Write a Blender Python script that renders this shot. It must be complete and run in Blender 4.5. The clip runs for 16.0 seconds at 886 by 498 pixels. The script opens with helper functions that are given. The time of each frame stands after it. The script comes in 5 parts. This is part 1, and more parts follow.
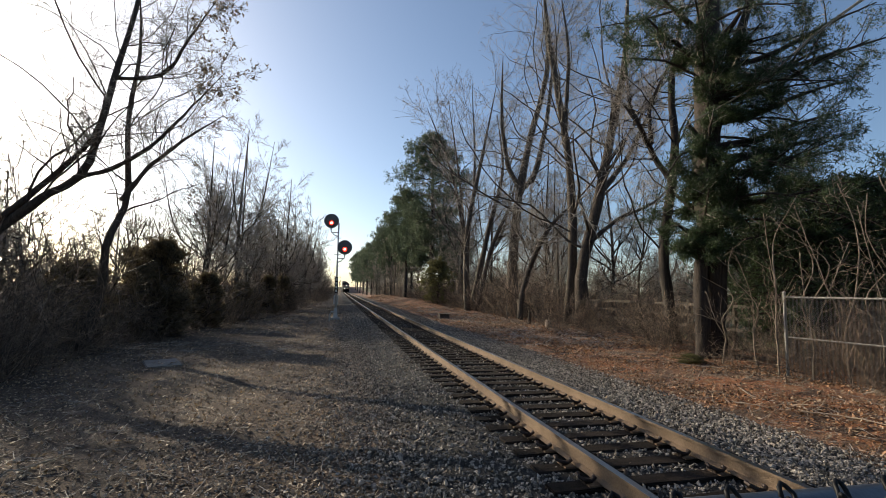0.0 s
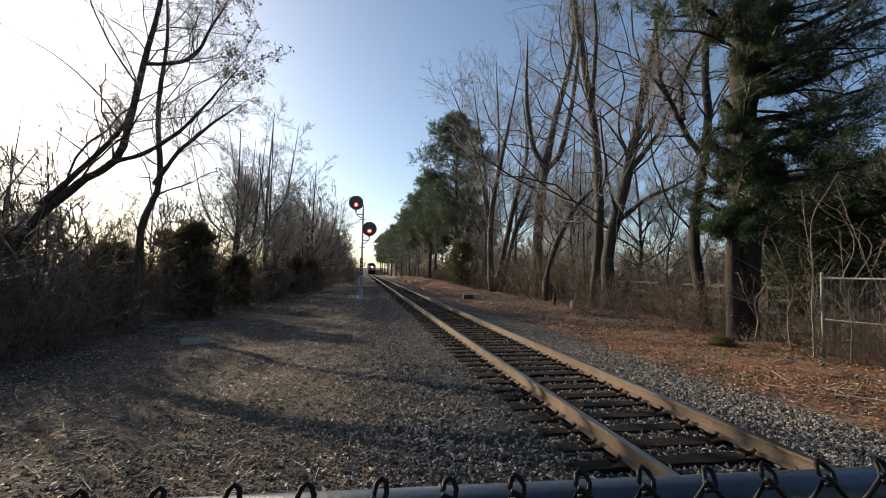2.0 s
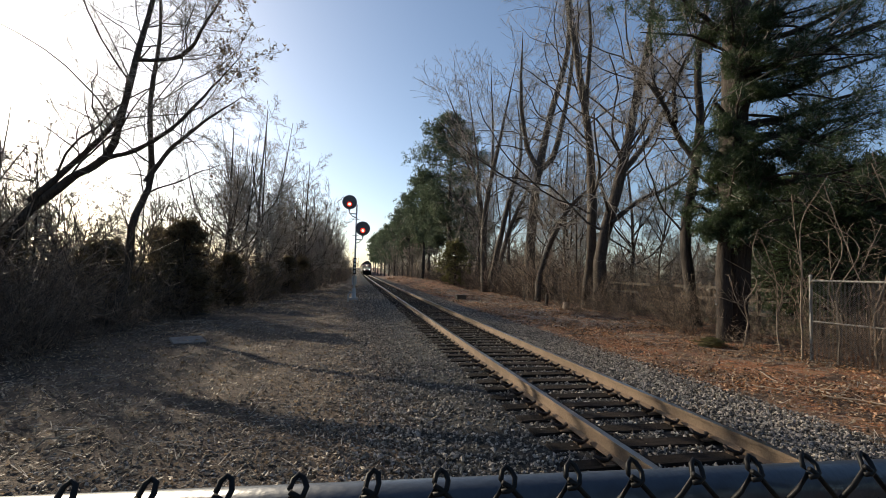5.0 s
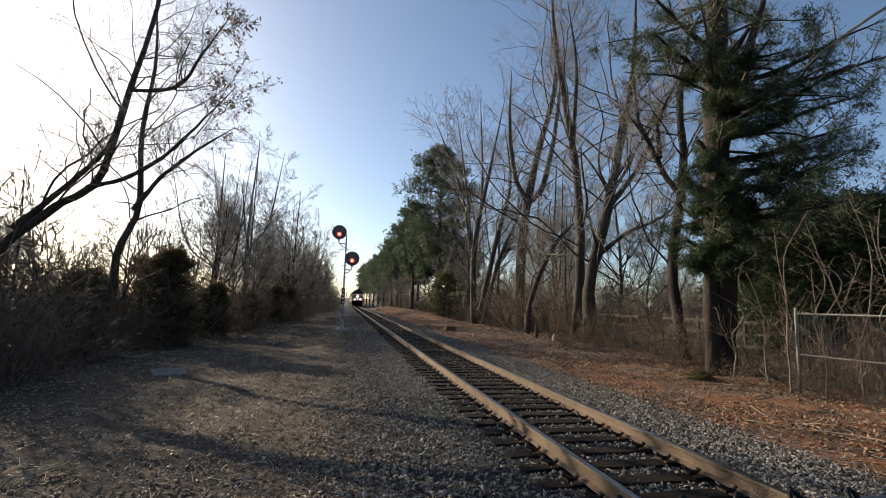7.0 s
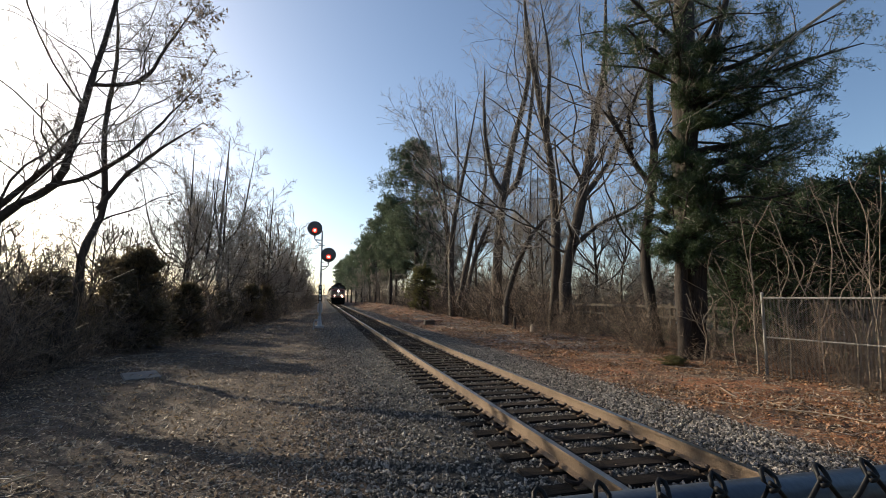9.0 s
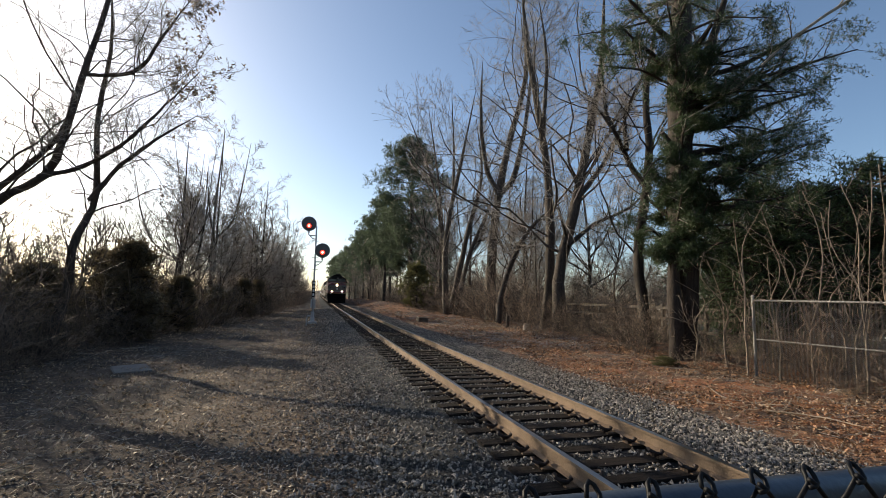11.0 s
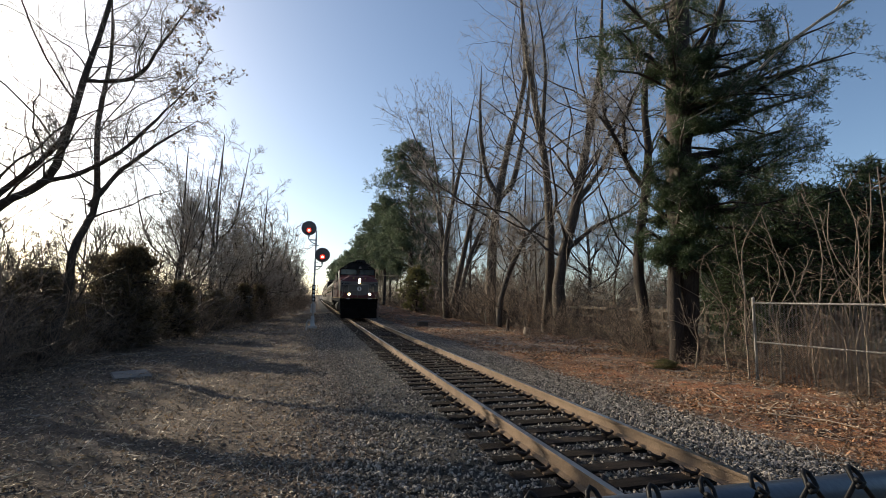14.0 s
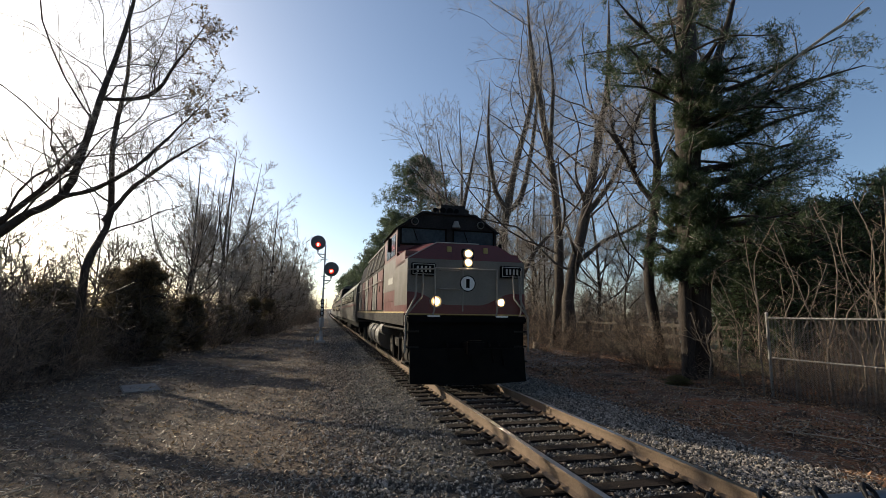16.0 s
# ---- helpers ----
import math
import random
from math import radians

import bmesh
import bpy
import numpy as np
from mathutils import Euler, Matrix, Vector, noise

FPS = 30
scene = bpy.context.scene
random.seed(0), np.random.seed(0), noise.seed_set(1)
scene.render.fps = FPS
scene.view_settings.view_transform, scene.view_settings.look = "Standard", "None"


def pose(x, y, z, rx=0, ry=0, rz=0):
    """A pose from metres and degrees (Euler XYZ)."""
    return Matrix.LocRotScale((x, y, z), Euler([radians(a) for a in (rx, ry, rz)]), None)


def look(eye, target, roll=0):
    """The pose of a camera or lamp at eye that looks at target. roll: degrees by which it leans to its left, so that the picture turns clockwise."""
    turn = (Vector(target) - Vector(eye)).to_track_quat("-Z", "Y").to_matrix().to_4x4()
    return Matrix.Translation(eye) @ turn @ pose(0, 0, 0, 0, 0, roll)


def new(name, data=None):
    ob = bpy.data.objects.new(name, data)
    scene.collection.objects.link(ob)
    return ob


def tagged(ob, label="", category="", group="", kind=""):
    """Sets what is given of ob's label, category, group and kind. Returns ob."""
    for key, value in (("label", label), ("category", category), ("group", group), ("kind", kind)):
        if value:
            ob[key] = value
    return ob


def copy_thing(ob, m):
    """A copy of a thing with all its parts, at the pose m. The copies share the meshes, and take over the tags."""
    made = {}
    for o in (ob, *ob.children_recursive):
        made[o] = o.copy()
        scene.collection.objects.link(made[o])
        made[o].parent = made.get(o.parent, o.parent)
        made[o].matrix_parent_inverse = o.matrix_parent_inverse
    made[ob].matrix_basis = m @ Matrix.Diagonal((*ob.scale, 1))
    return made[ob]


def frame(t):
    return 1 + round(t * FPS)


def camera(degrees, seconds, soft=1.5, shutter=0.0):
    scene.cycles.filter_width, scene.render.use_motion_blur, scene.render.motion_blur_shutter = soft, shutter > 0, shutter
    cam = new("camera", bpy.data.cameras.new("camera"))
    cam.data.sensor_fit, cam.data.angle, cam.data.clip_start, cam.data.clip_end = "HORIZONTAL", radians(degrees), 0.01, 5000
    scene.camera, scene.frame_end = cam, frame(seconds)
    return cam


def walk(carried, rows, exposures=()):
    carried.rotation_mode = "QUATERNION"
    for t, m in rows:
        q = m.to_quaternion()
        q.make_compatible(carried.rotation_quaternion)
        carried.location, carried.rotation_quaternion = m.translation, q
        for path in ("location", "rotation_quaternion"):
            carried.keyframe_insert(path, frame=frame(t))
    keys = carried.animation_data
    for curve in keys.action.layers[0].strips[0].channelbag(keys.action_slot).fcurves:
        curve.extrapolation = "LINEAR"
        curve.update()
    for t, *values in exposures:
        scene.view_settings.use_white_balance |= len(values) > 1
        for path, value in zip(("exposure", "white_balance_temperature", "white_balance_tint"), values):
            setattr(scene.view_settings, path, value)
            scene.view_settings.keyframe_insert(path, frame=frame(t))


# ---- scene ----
cam = camera(87.78, 16.0, soft=0.65)
PATH = [
    (0, pose(-3.394, 0.001, 1.693, 95.15, -0.90, -12.82)),
    (0.5, pose(-3.394, 0.000, 1.691, 94.31, -0.53, -12.82)),
    (1, pose(-3.393, 0.002, 1.693, 93.69, -0.27, -11.90)),
    (1.5, pose(-3.395, 0.003, 1.684, 93.42, -0.37, -10.96)),
    (2, pose(-3.397, 0.005, 1.684, 92.78, -0.88, -9.84)),
    (2.5, pose(-3.400, 0.002, 1.683, 92.24, -0.92, -9.25)),
    (3, pose(-3.396, 0.002, 1.683, 92.01, -0.57, -9.77)),
    (5.5, pose(-3.398, -0.000, 1.676, 93.57, -1.43, -10.93)),
    (6.0, pose(-3.397, -0.005, 1.679, 95.38, -1.54, -10.96)),
    (6.5, pose(-3.397, -0.006, 1.680, 96.32, -1.13, -10.94)),
    (7.0, pose(-3.395, -0.002, 1.678, 96.69, -1.60, -12.01)),
    (7.5, pose(-3.395, -0.006, 1.681, 96.65, -1.63, -13.41)),
    (8.0, pose(-3.393, 0.005, 1.676, 96.36, -0.97, -13.90)),
    (8.5, pose(-3.391, 0.008, 1.674, 96.06, -0.67, -14.13)),
    (9.0, pose(-3.390, 0.006, 1.675, 95.98, -0.05, -14.66)),
    (11.5, pose(-3.390, 0.009, 1.675, 95.66, -1.04, -15.54)),
    (12.0, pose(-3.390, 0.007, 1.676, 96.04, -0.85, -15.38)),
    (12.5, pose(-3.391, 0.006, 1.677, 96.28, -0.50, -15.22)),
    (13.0, pose(-3.392, 0.002, 1.679, 96.30, -0.19, -15.47)),
    (13.5, pose(-3.391, 0.007, 1.678, 96.17, -0.13, -15.55)),
    (14.0, pose(-3.393, 0.003, 1.679, 96.16, -0.67, -15.44)),
    (14.5, pose(-3.394, -0.002, 1.681, 96.13, -0.77, -15.30)),
    (15.0, pose(-3.389, 0.002, 1.682, 96.52, -0.68, -15.59)),
    (15.5, pose(-3.386, 0.005, 1.679, 97.27, -0.95, -15.42)),
    (16.0, pose(-3.379, 0.004, 1.673, 97.93, -0.77, -14.37)),
]
walk(cam, PATH, exposures=[(0.0, 0.28, 6850.0, 7.0), (2.5, 0.25, 6850.0, 7.0), (6.0, 0.25, 6850.0, 7.0), (9.0, 0.37, 6850.0, 7.0), (12.5, 0.37, 6850.0, 7.0), (16.0, 0.28, 6850.0, 7.0)])

# ---- world, sun, exposure ----
SUN_AZ, SUN_EL = 40.5, 20.5
world = bpy.data.worlds.new("world")
scene.world = world
world.use_nodes = True
_wn = world.node_tree
_sky = _wn.nodes.new("ShaderNodeTexSky")
_sky.sky_type = "NISHITA"
_sky.sun_disc = False
_sky.sun_elevation = radians(SUN_EL)
_sky.sun_rotation = radians(-SUN_AZ)
_sky.air_density, _sky.dust_density, _sky.ozone_density = 0.8, 1.2, 2.4
_wn.links.new(_sky.outputs[0], _wn.nodes["Background"].inputs[0])
_wn.nodes["Background"].inputs[1].default_value = 0.146
sun = new("sun", bpy.data.lights.new("sun", "SUN"))
sun.data.energy, sun.data.angle, sun.data.color = 5.0, radians(0.6), (1.0, 0.87, 0.69)
_a, _e = radians(SUN_AZ), radians(SUN_EL)
sun.matrix_world = look((-math.sin(_a) * math.cos(_e) * 100, math.cos(_a) * math.cos(_e) * 100, math.sin(_e) * 100), (0, 0, 0))


# ---- materials ----
def mat(name, c1, c2=None, rough=0.8, scale=6.0, fine=60.0, bump=0.3, metal=0.0, island=0.0, stretch=(1, 1, 1), objrand=0.0, spec=0.5, thin=0.0):
    """Procedural surface: two colours mixed by coarse and fine noise, relief, and a random lightness by piece."""
    m = bpy.data.materials.new(name)
    m.use_nodes = True
    nt = m.node_tree
    b = nt.nodes["Principled BSDF"]
    N, L = nt.nodes.new, nt.links.new
    tc, mp = N("ShaderNodeTexCoord"), N("ShaderNodeMapping")
    mp.inputs["Scale"].default_value = stretch
    L(tc.outputs["Object"], mp.inputs[0])
    n1, n2 = N("ShaderNodeTexNoise"), N("ShaderNodeTexNoise")
    n1.inputs["Scale"].default_value, n2.inputs["Scale"].default_value = scale, fine
    n1.inputs["Detail"].default_value, n2.inputs["Detail"].default_value = 4, 3
    for n in (n1, n2):
        L(mp.outputs[0], n.inputs["Vector"])
    mix = N("ShaderNodeMix")
    mix.data_type = "RGBA"
    mix.inputs[6].default_value = (*c1, 1)
    mix.inputs[7].default_value = (*(c2 or [c * 0.6 for c in c1]), 1)
    add = N("ShaderNodeMath")
    add.operation = "MULTIPLY_ADD"
    add.inputs[1].default_value = 0.55
    L(n2.outputs["Fac"], add.inputs[0])
    half = N("ShaderNodeMath")
    half.operation = "MULTIPLY"
    half.inputs[1].default_value = 0.45
    L(n1.outputs["Fac"], half.inputs[0])
    L(half.outputs[0], add.inputs[2])
    ramp = N("ShaderNodeMapRange")
    ramp.inputs[1].default_value, ramp.inputs[2].default_value = 0.35, 0.65
    L(add.outputs[0], ramp.inputs[0])
    L(ramp.outputs[0], mix.inputs[0])
    out = mix.outputs[2]
    if island or objrand:
        hsv = N("ShaderNodeHueSaturation")
        mr = N("ShaderNodeMapRange")
        k = island or objrand
        mr.inputs[3].default_value, mr.inputs[4].default_value = 1 - k, 1 + k
        if island:
            L(N("ShaderNodeNewGeometry").outputs["Random Per Island"], mr.inputs[0])
        else:
            L(N("ShaderNodeObjectInfo").outputs["Random"], mr.inputs[0])
        L(mr.outputs[0], hsv.inputs["Value"])
        L(out, hsv.inputs["Color"])
        out = hsv.outputs[0]
    L(out, b.inputs["Base Color"])
    rr = N("ShaderNodeMapRange")
    rr.inputs[3].default_value, rr.inputs[4].default_value = max(0.05, rough - 0.1), min(1, rough + 0.1)
    L(n1.outputs["Fac"], rr.inputs[0])
    L(rr.outputs[0], b.inputs["Roughness"])
    b.inputs["Metallic"].default_value = metal
    b.inputs["Specular IOR Level"].default_value = spec
    if bump:
        bp = N("ShaderNodeBump")
        bp.inputs["Strength"].default_value = bump
        bp.inputs["Distance"].default_value = 0.02
        L(n2.outputs["Fac"], bp.inputs["Height"])
        L(bp.outputs[0], b.inputs["Normal"])
    if thin:
        tr, mx = N("ShaderNodeBsdfTranslucent"), N("ShaderNodeMixShader")
        mx.inputs[0].default_value = thin
        L(out, tr.inputs["Color"])
        L(b.outputs[0], mx.inputs[1])
        L(tr.outputs[0], mx.inputs[2])
        L(mx.outputs[0], nt.nodes["Material Output"].inputs["Surface"])
    return m


def glow(name, color, strength):
    m = bpy.data.materials.new(name)
    m.use_nodes = True
    b = m.node_tree.nodes["Principled BSDF"]
    b.inputs["Base Color"].default_value = (*color, 1)
    b.inputs["Emission Color"].default_value = (*color, 1)
    b.inputs["Emission Strength"].default_value = strength
    return m


def ground_mat():
    """Soil: grey-brown dirt, straw-coloured patches and rust-red pine and oak litter east of the track."""
    m = bpy.data.materials.new("soil_and_litter")
    m.use_nodes = True
    nt = m.node_tree
    b = nt.nodes["Principled BSDF"]
    N, L = nt.nodes.new, nt.links.new
    geo, sep = N("ShaderNodeNewGeometry"), N("ShaderNodeSeparateXYZ")
    L(geo.outputs["Position"], sep.inputs[0])

    def noise_(scale, detail=5):
        n = N("ShaderNodeTexNoise")
        n.inputs["Scale"].default_value, n.inputs["Detail"].default_value = scale, detail
        L(geo.outputs["Position"], n.inputs["Vector"])
        return n.outputs["Fac"]

    def mixc(f, a, c):
        x = N("ShaderNodeMix")
        x.data_type = "RGBA"
        for s, v in ((x.inputs[0], f), (x.inputs[6], a), (x.inputs[7], c)):
            if isinstance(v, tuple):
                s.default_value = (*v, 1)
            else:
                L(v, s)
        return x.outputs[2]

    def rng(v, a, c):
        r = N("ShaderNodeMapRange")
        r.inputs[1].default_value, r.inputs[2].default_value = a, c
        L(v, r.inputs[0])
        return r.outputs[0]

    big, mid, fine = noise_(0.45), noise_(3.5), noise_(38, 6)
    dirt = mixc(rng(fine, 0.38, 0.62), (0.026, 0.016, 0.010), (0.15, 0.097, 0.062))
    dirt = mixc(rng(mid, 0.55, 0.8), dirt, (0.115, 0.08, 0.055))
    litter = mixc(rng(fine, 0.38, 0.62), (0.05, 0.018, 0.008), (0.42, 0.155, 0.06))
    litter = mixc(rng(mid, 0.45, 0.7), litter, (0.2, 0.115, 0.06))
    litter = mixc(rng(big, 0.48, 0.62), litter, mixc(rng(fine, 0.35, 0.65), (0.028, 0.018, 0.012), (0.17, 0.11, 0.07)))
    humus = rng(noise_(1.5, 9), 0.5, 0.6)
    dirt = mixc(humus, dirt, mixc(rng(fine, 0.4, 0.62), (0.016, 0.010, 0.007), (0.075, 0.048, 0.032)))
    litter = mixc(humus, litter, mixc(rng(fine, 0.4, 0.62), (0.016, 0.009, 0.006), (0.12, 0.06, 0.032)))
    wob = N("ShaderNodeMath")
    wob.operation = "MULTIPLY_ADD"
    wob.inputs[1].default_value = 2.6
    L(big, wob.inputs[0])
    L(sep.outputs[0], wob.inputs[2])
    col = mixc(rng(wob.outputs[0], 3.6, 5.0), dirt, litter)
    grass = mixc(rng(fine, 0.3, 0.7), (0.07, 0.075, 0.028), (0.19, 0.165, 0.075))
    col = mixc(rng(wob.outputs[0], 13.0, 15.5), col, grass)
    L(col, b.inputs["Base Color"])
    b.inputs["Roughness"].default_value = 0.95
    bp = N("ShaderNodeBump")
    bp.inputs["Strength"].default_value, bp.inputs["Distance"].default_value = 0.9, 0.03
    L(fine, bp.inputs["Height"])
    L(bp.outputs[0], b.inputs["Normal"])
    return m


M_GROUND = ground_mat()
M_STONE = mat("crushed_granite", (0.40, 0.35, 0.30), (0.045, 0.040, 0.035), 0.85, 9, 90, 0.4, island=0.9)
# near black: the deep shade between the loose stones, put into the bed's colour
M_BALLAST = mat("shaded_ballast_bed", (0.024, 0.020, 0.017), (0.006, 0.005, 0.005), 0.95, 14, 45, 1.0)
M_TIE = mat("creosoted_oak", (0.034, 0.025, 0.02), (0.010, 0.008, 0.007), 0.95, 3, 40, 0.7, stretch=(0.4, 6, 6), objrand=0.35, spec=0.15)
M_RAIL = mat("rusted_rail_steel", (0.23, 0.16, 0.105), (0.125, 0.085, 0.056), 0.75, 2.5, 60, 0.25, metal=0.15)
M_HEAD = mat("polished_rail_steel", (0.55, 0.53, 0.52), (0.36, 0.34, 0.33), 0.32, 2, 40, 0.05, metal=1.0, stretch=(10, 0.5, 1))
M_CLIP = mat("clip_steel", (0.045, 0.03, 0.025), (0.02, 0.014, 0.012), 0.6, 8, 90, 0.2, metal=0.5)
M_PLATE = mat("tie_plate_steel", (0.22, 0.15, 0.10), (0.09, 0.06, 0.042), 0.8, 10, 80, 0.4, metal=0.3)
M_BARK = mat("grey_bark", (0.11, 0.085, 0.066), (0.020, 0.015, 0.012), 0.95, 5, 26, 1.0, stretch=(3, 3, 0.6))
M_PINEBARK = mat("pine_bark", (0.058, 0.042, 0.032), (0.011, 0.008, 0.0065), 0.95, 6, 26, 1.0, stretch=(3, 3, 0.4))
M_TWIG = mat("twig_bark", (0.42, 0.365, 0.31), (0.19, 0.16, 0.13), 0.7, 6, 40, 0.2, island=0.35)
M_BRUSH = mat("brush_stems", (0.26, 0.19, 0.14), (0.028, 0.020, 0.015), 0.75, 5, 30, 0.2, island=0.85)
M_SAPLING = mat("sapling_bark", (0.27, 0.215, 0.165), (0.10, 0.078, 0.06), 0.85, 5, 40, 0.3)
M_PALETWIG = mat("bleached_wood", (0.40, 0.32, 0.24), (0.22, 0.17, 0.13), 0.9, 5, 40, 0.3)
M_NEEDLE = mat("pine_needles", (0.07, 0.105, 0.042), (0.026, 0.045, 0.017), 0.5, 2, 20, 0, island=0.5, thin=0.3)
# paler, bluer green: distance haze is put into this needle colour
M_NEEDLE_B = mat("hazed_pine_needles", (0.115, 0.15, 0.09), (0.06, 0.085, 0.052), 0.6, 0.5, 8, 0, island=0.45, thin=0.4)
# brown-green lightened to hold the sun's glare over the western brush
M_CEDAR = mat("glare_paled_cedar", (0.20, 0.155, 0.095), (0.10, 0.08, 0.05), 0.8, 2, 20, 0, island=0.4, thin=0.5)
M_YELLOWGREEN = mat("cedar_foliage", (0.16, 0.15, 0.058), (0.08, 0.082, 0.034), 0.7, 2, 20, 0, island=0.4, thin=0.45)
M_LEAF = mat("fallen_oak_leaf", (0.42, 0.225, 0.115), (0.06, 0.03, 0.016), 0.5, 1.3, 60, 0, island=0.9, thin=0.2)
M_LEAFGREY = mat("weathered_leaf", (0.46, 0.345, 0.23), (0.16, 0.11, 0.07), 0.58, 10, 60, 0, island=0.7, thin=0.2)
M_GALV = mat("galvanised_steel", (0.32, 0.31, 0.29), (0.17, 0.16, 0.15), 0.6, 7, 60, 0.2, metal=0.5)
M_VINYLRAIL = mat("dark_coated_rail", (0.045, 0.06, 0.085), (0.03, 0.04, 0.06), 0.35, 12, 120, 0.05)
M_WIRE = mat("black_vinyl_wire", (0.010, 0.010, 0.011), (0.005, 0.005, 0.006), 0.55, 20, 160, 0.05, spec=0.2)
M_WOODFENCE = mat("weathered_fence_wood", (0.13, 0.108, 0.086), (0.06, 0.049, 0.04), 0.9, 3, 30, 0.5, stretch=(1, 0.2, 4))
M_CONCRETE = mat("pale_concrete", (0.50, 0.48, 0.45), (0.34, 0.33, 0.31), 0.9, 4, 50, 0.4)
M_DULLSLAB = mat("grey_concrete", (0.20, 0.185, 0.17), (0.13, 0.12, 0.11), 0.85, 4, 50, 0.4)
M_WHITE = mat("white_paint", (0.75, 0.75, 0.73), (0.6, 0.6, 0.58), 0.7, 3, 40, 0.1)
M_BLACK = mat("black_paint", (0.006, 0.0055, 0.005), (0.003, 0.003, 0.003), 0.85, 4, 50, 0.15, spec=0.1)
M_GREYPOLE = mat("aluminium_paint", (0.55, 0.56, 0.57), (0.40, 0.41, 0.42), 0.55, 4, 50, 0.15)
M_PURPLE = mat("maroon_purple_paint", (0.13, 0.020, 0.022), (0.08, 0.013, 0.015), 0.4, 1.5, 30, 0.05)
M_SILVER = mat("silver_grey_paint", (0.15, 0.137, 0.122), (0.095, 0.085, 0.076), 0.4, 1.5, 30, 0.05)
M_YELLOW = mat("yellow_paint", (0.40, 0.28, 0.09), (0.28, 0.2, 0.07), 0.6, 4, 40, 0.05)
M_STEELCAR = mat("stainless_car_side", (0.12, 0.108, 0.096), (0.07, 0.063, 0.056), 0.55, 1.2, 30, 0.08, metal=0.15)
M_ROOF = mat("sooty_roof", (0.03, 0.028, 0.028), (0.015, 0.014, 0.014), 0.85, 2, 30, 0.2, spec=0.2)
M_UNDER = mat("grimy_underframe", (0.03, 0.026, 0.022), (0.012, 0.010, 0.009), 0.85, 4, 40, 0.3, spec=0.2)
M_RAILING = mat("dull_railing_paint", (0.25, 0.225, 0.195), (0.15, 0.135, 0.12), 0.6, 4, 50, 0.1)
M_MARK = mat("dirty_white_marks", (0.42, 0.41, 0.38), (0.3, 0.29, 0.27), 0.7, 6, 60, 0.05)
M_TANK = mat("dusty_grey_tank", (0.12, 0.11, 0.10), (0.055, 0.05, 0.046), 0.6, 2, 30, 0.1)
M_TYRE = mat("worn_wheel_steel", (0.30, 0.26, 0.23), (0.14, 0.11, 0.09), 0.45, 6, 40, 0.1, metal=0.7)
M_WINDOW = mat("tinted_window", (0.006, 0.008, 0.010), (0.004, 0.005, 0.007), 0.12, 2, 20, 0, spec=0.3)
# glass tint lightened to blue-grey, with sky reflection put into the base colour
M_SHIELD = mat("sky_tinted_windshield", (0.035, 0.05, 0.07), (0.018, 0.026, 0.038), 0.1, 1.3, 12, 0, spec=0.6)
M_RED = glow("red_signal_lens", (1.0, 0.035, 0.02), 2.6)
M_REDCORE = glow("hot_signal_core", (1.0, 0.42, 0.34), 6.0)
# black disc greyed in colour for haze, sun veil and sheen
M_DISC = mat("hazed_black_disc", (0.16, 0.155, 0.15), (0.11, 0.107, 0.104), 0.6, 4, 50, 0.1)
# the lens's red glow on the black hood, given as base colour
M_HALO = mat("glow_coloured_hood", (0.20, 0.02, 0.015), (0.12, 0.012, 0.01), 0.4, 5, 40, 0)
M_HEADLAMP = glow("headlamp_glass", (1.0, 0.80, 0.58), 320.0)
M_AMBER = glow("warm_lamp_glass", (1.0, 0.72, 0.45), 200.0)
M_REFLECTOR = glow("lit_reflector", (1.0, 0.66, 0.34), 0.4)


# ---- mesh helpers ----
def mesh_ob(name, verts, faces, material, parent=None, smooth=False):
    me = bpy.data.meshes.new(name)
    me.from_pydata([tuple(v) for v in verts], [], [tuple(f) for f in faces])
    if smooth:
        me.shade_smooth()
    for mm in material if isinstance(material, (list, tuple)) else [material]:
        me.materials.append(mm)
    ob = new(name, me)
    if parent is not None:
        ob.parent = parent
    return ob


def fast_mesh(name, verts, faces, material, smooth=False):
    """Mesh data from arrays whose faces all have one number of corners."""
    verts, faces = np.asarray(verts, np.float32), np.asarray(faces, np.int32)
    me = bpy.data.meshes.new(name)
    me.vertices.add(len(verts))
    me.vertices.foreach_set("co", verts.ravel())
    k = faces.shape[1]
    me.loops.add(faces.size)
    me.loops.foreach_set("vertex_index", faces.ravel())
    me.polygons.add(len(faces))
    me.polygons.foreach_set("loop_start", np.arange(0, faces.size, k, dtype=np.int32))
    me.update(calc_edges=True)
    if smooth:
        me.shade_smooth()
    me.materials.append(material)
    return me


def part(name, bm, material, parent, label="", smooth=False):
    me = bpy.data.meshes.new(name)
    bmesh.ops.recalc_face_normals(bm, faces=bm.faces)
    bm.to_mesh(me)
    bm.free()
    if smooth:
        me.shade_smooth()
    me.materials.append(material)
    ob = new(name, me)
    ob.parent = parent
    return tagged(ob, label)


def box(bm, x0, x1, y0, y1, z0, z1, bevel=0.0):
    v = [bm.verts.new((x, y, z)) for x in (x0, x1) for y in (y0, y1) for z in (z0, z1)]
    fs = [bm.faces.new([v[i] for i in q]) for q in ((0, 1, 3, 2), (4, 6, 7, 5), (0, 4, 5, 1), (2, 3, 7, 6), (0, 2, 6, 4), (1, 5, 7, 3))]
    if bevel:
        bmesh.ops.bevel(bm, geom=list({e for f in fs for e in f.edges}), offset=bevel, segments=2, affect="EDGES")
    return bm


def bbox(*a, bevel=0.0):
    return box(bmesh.new(), *a, bevel=bevel)


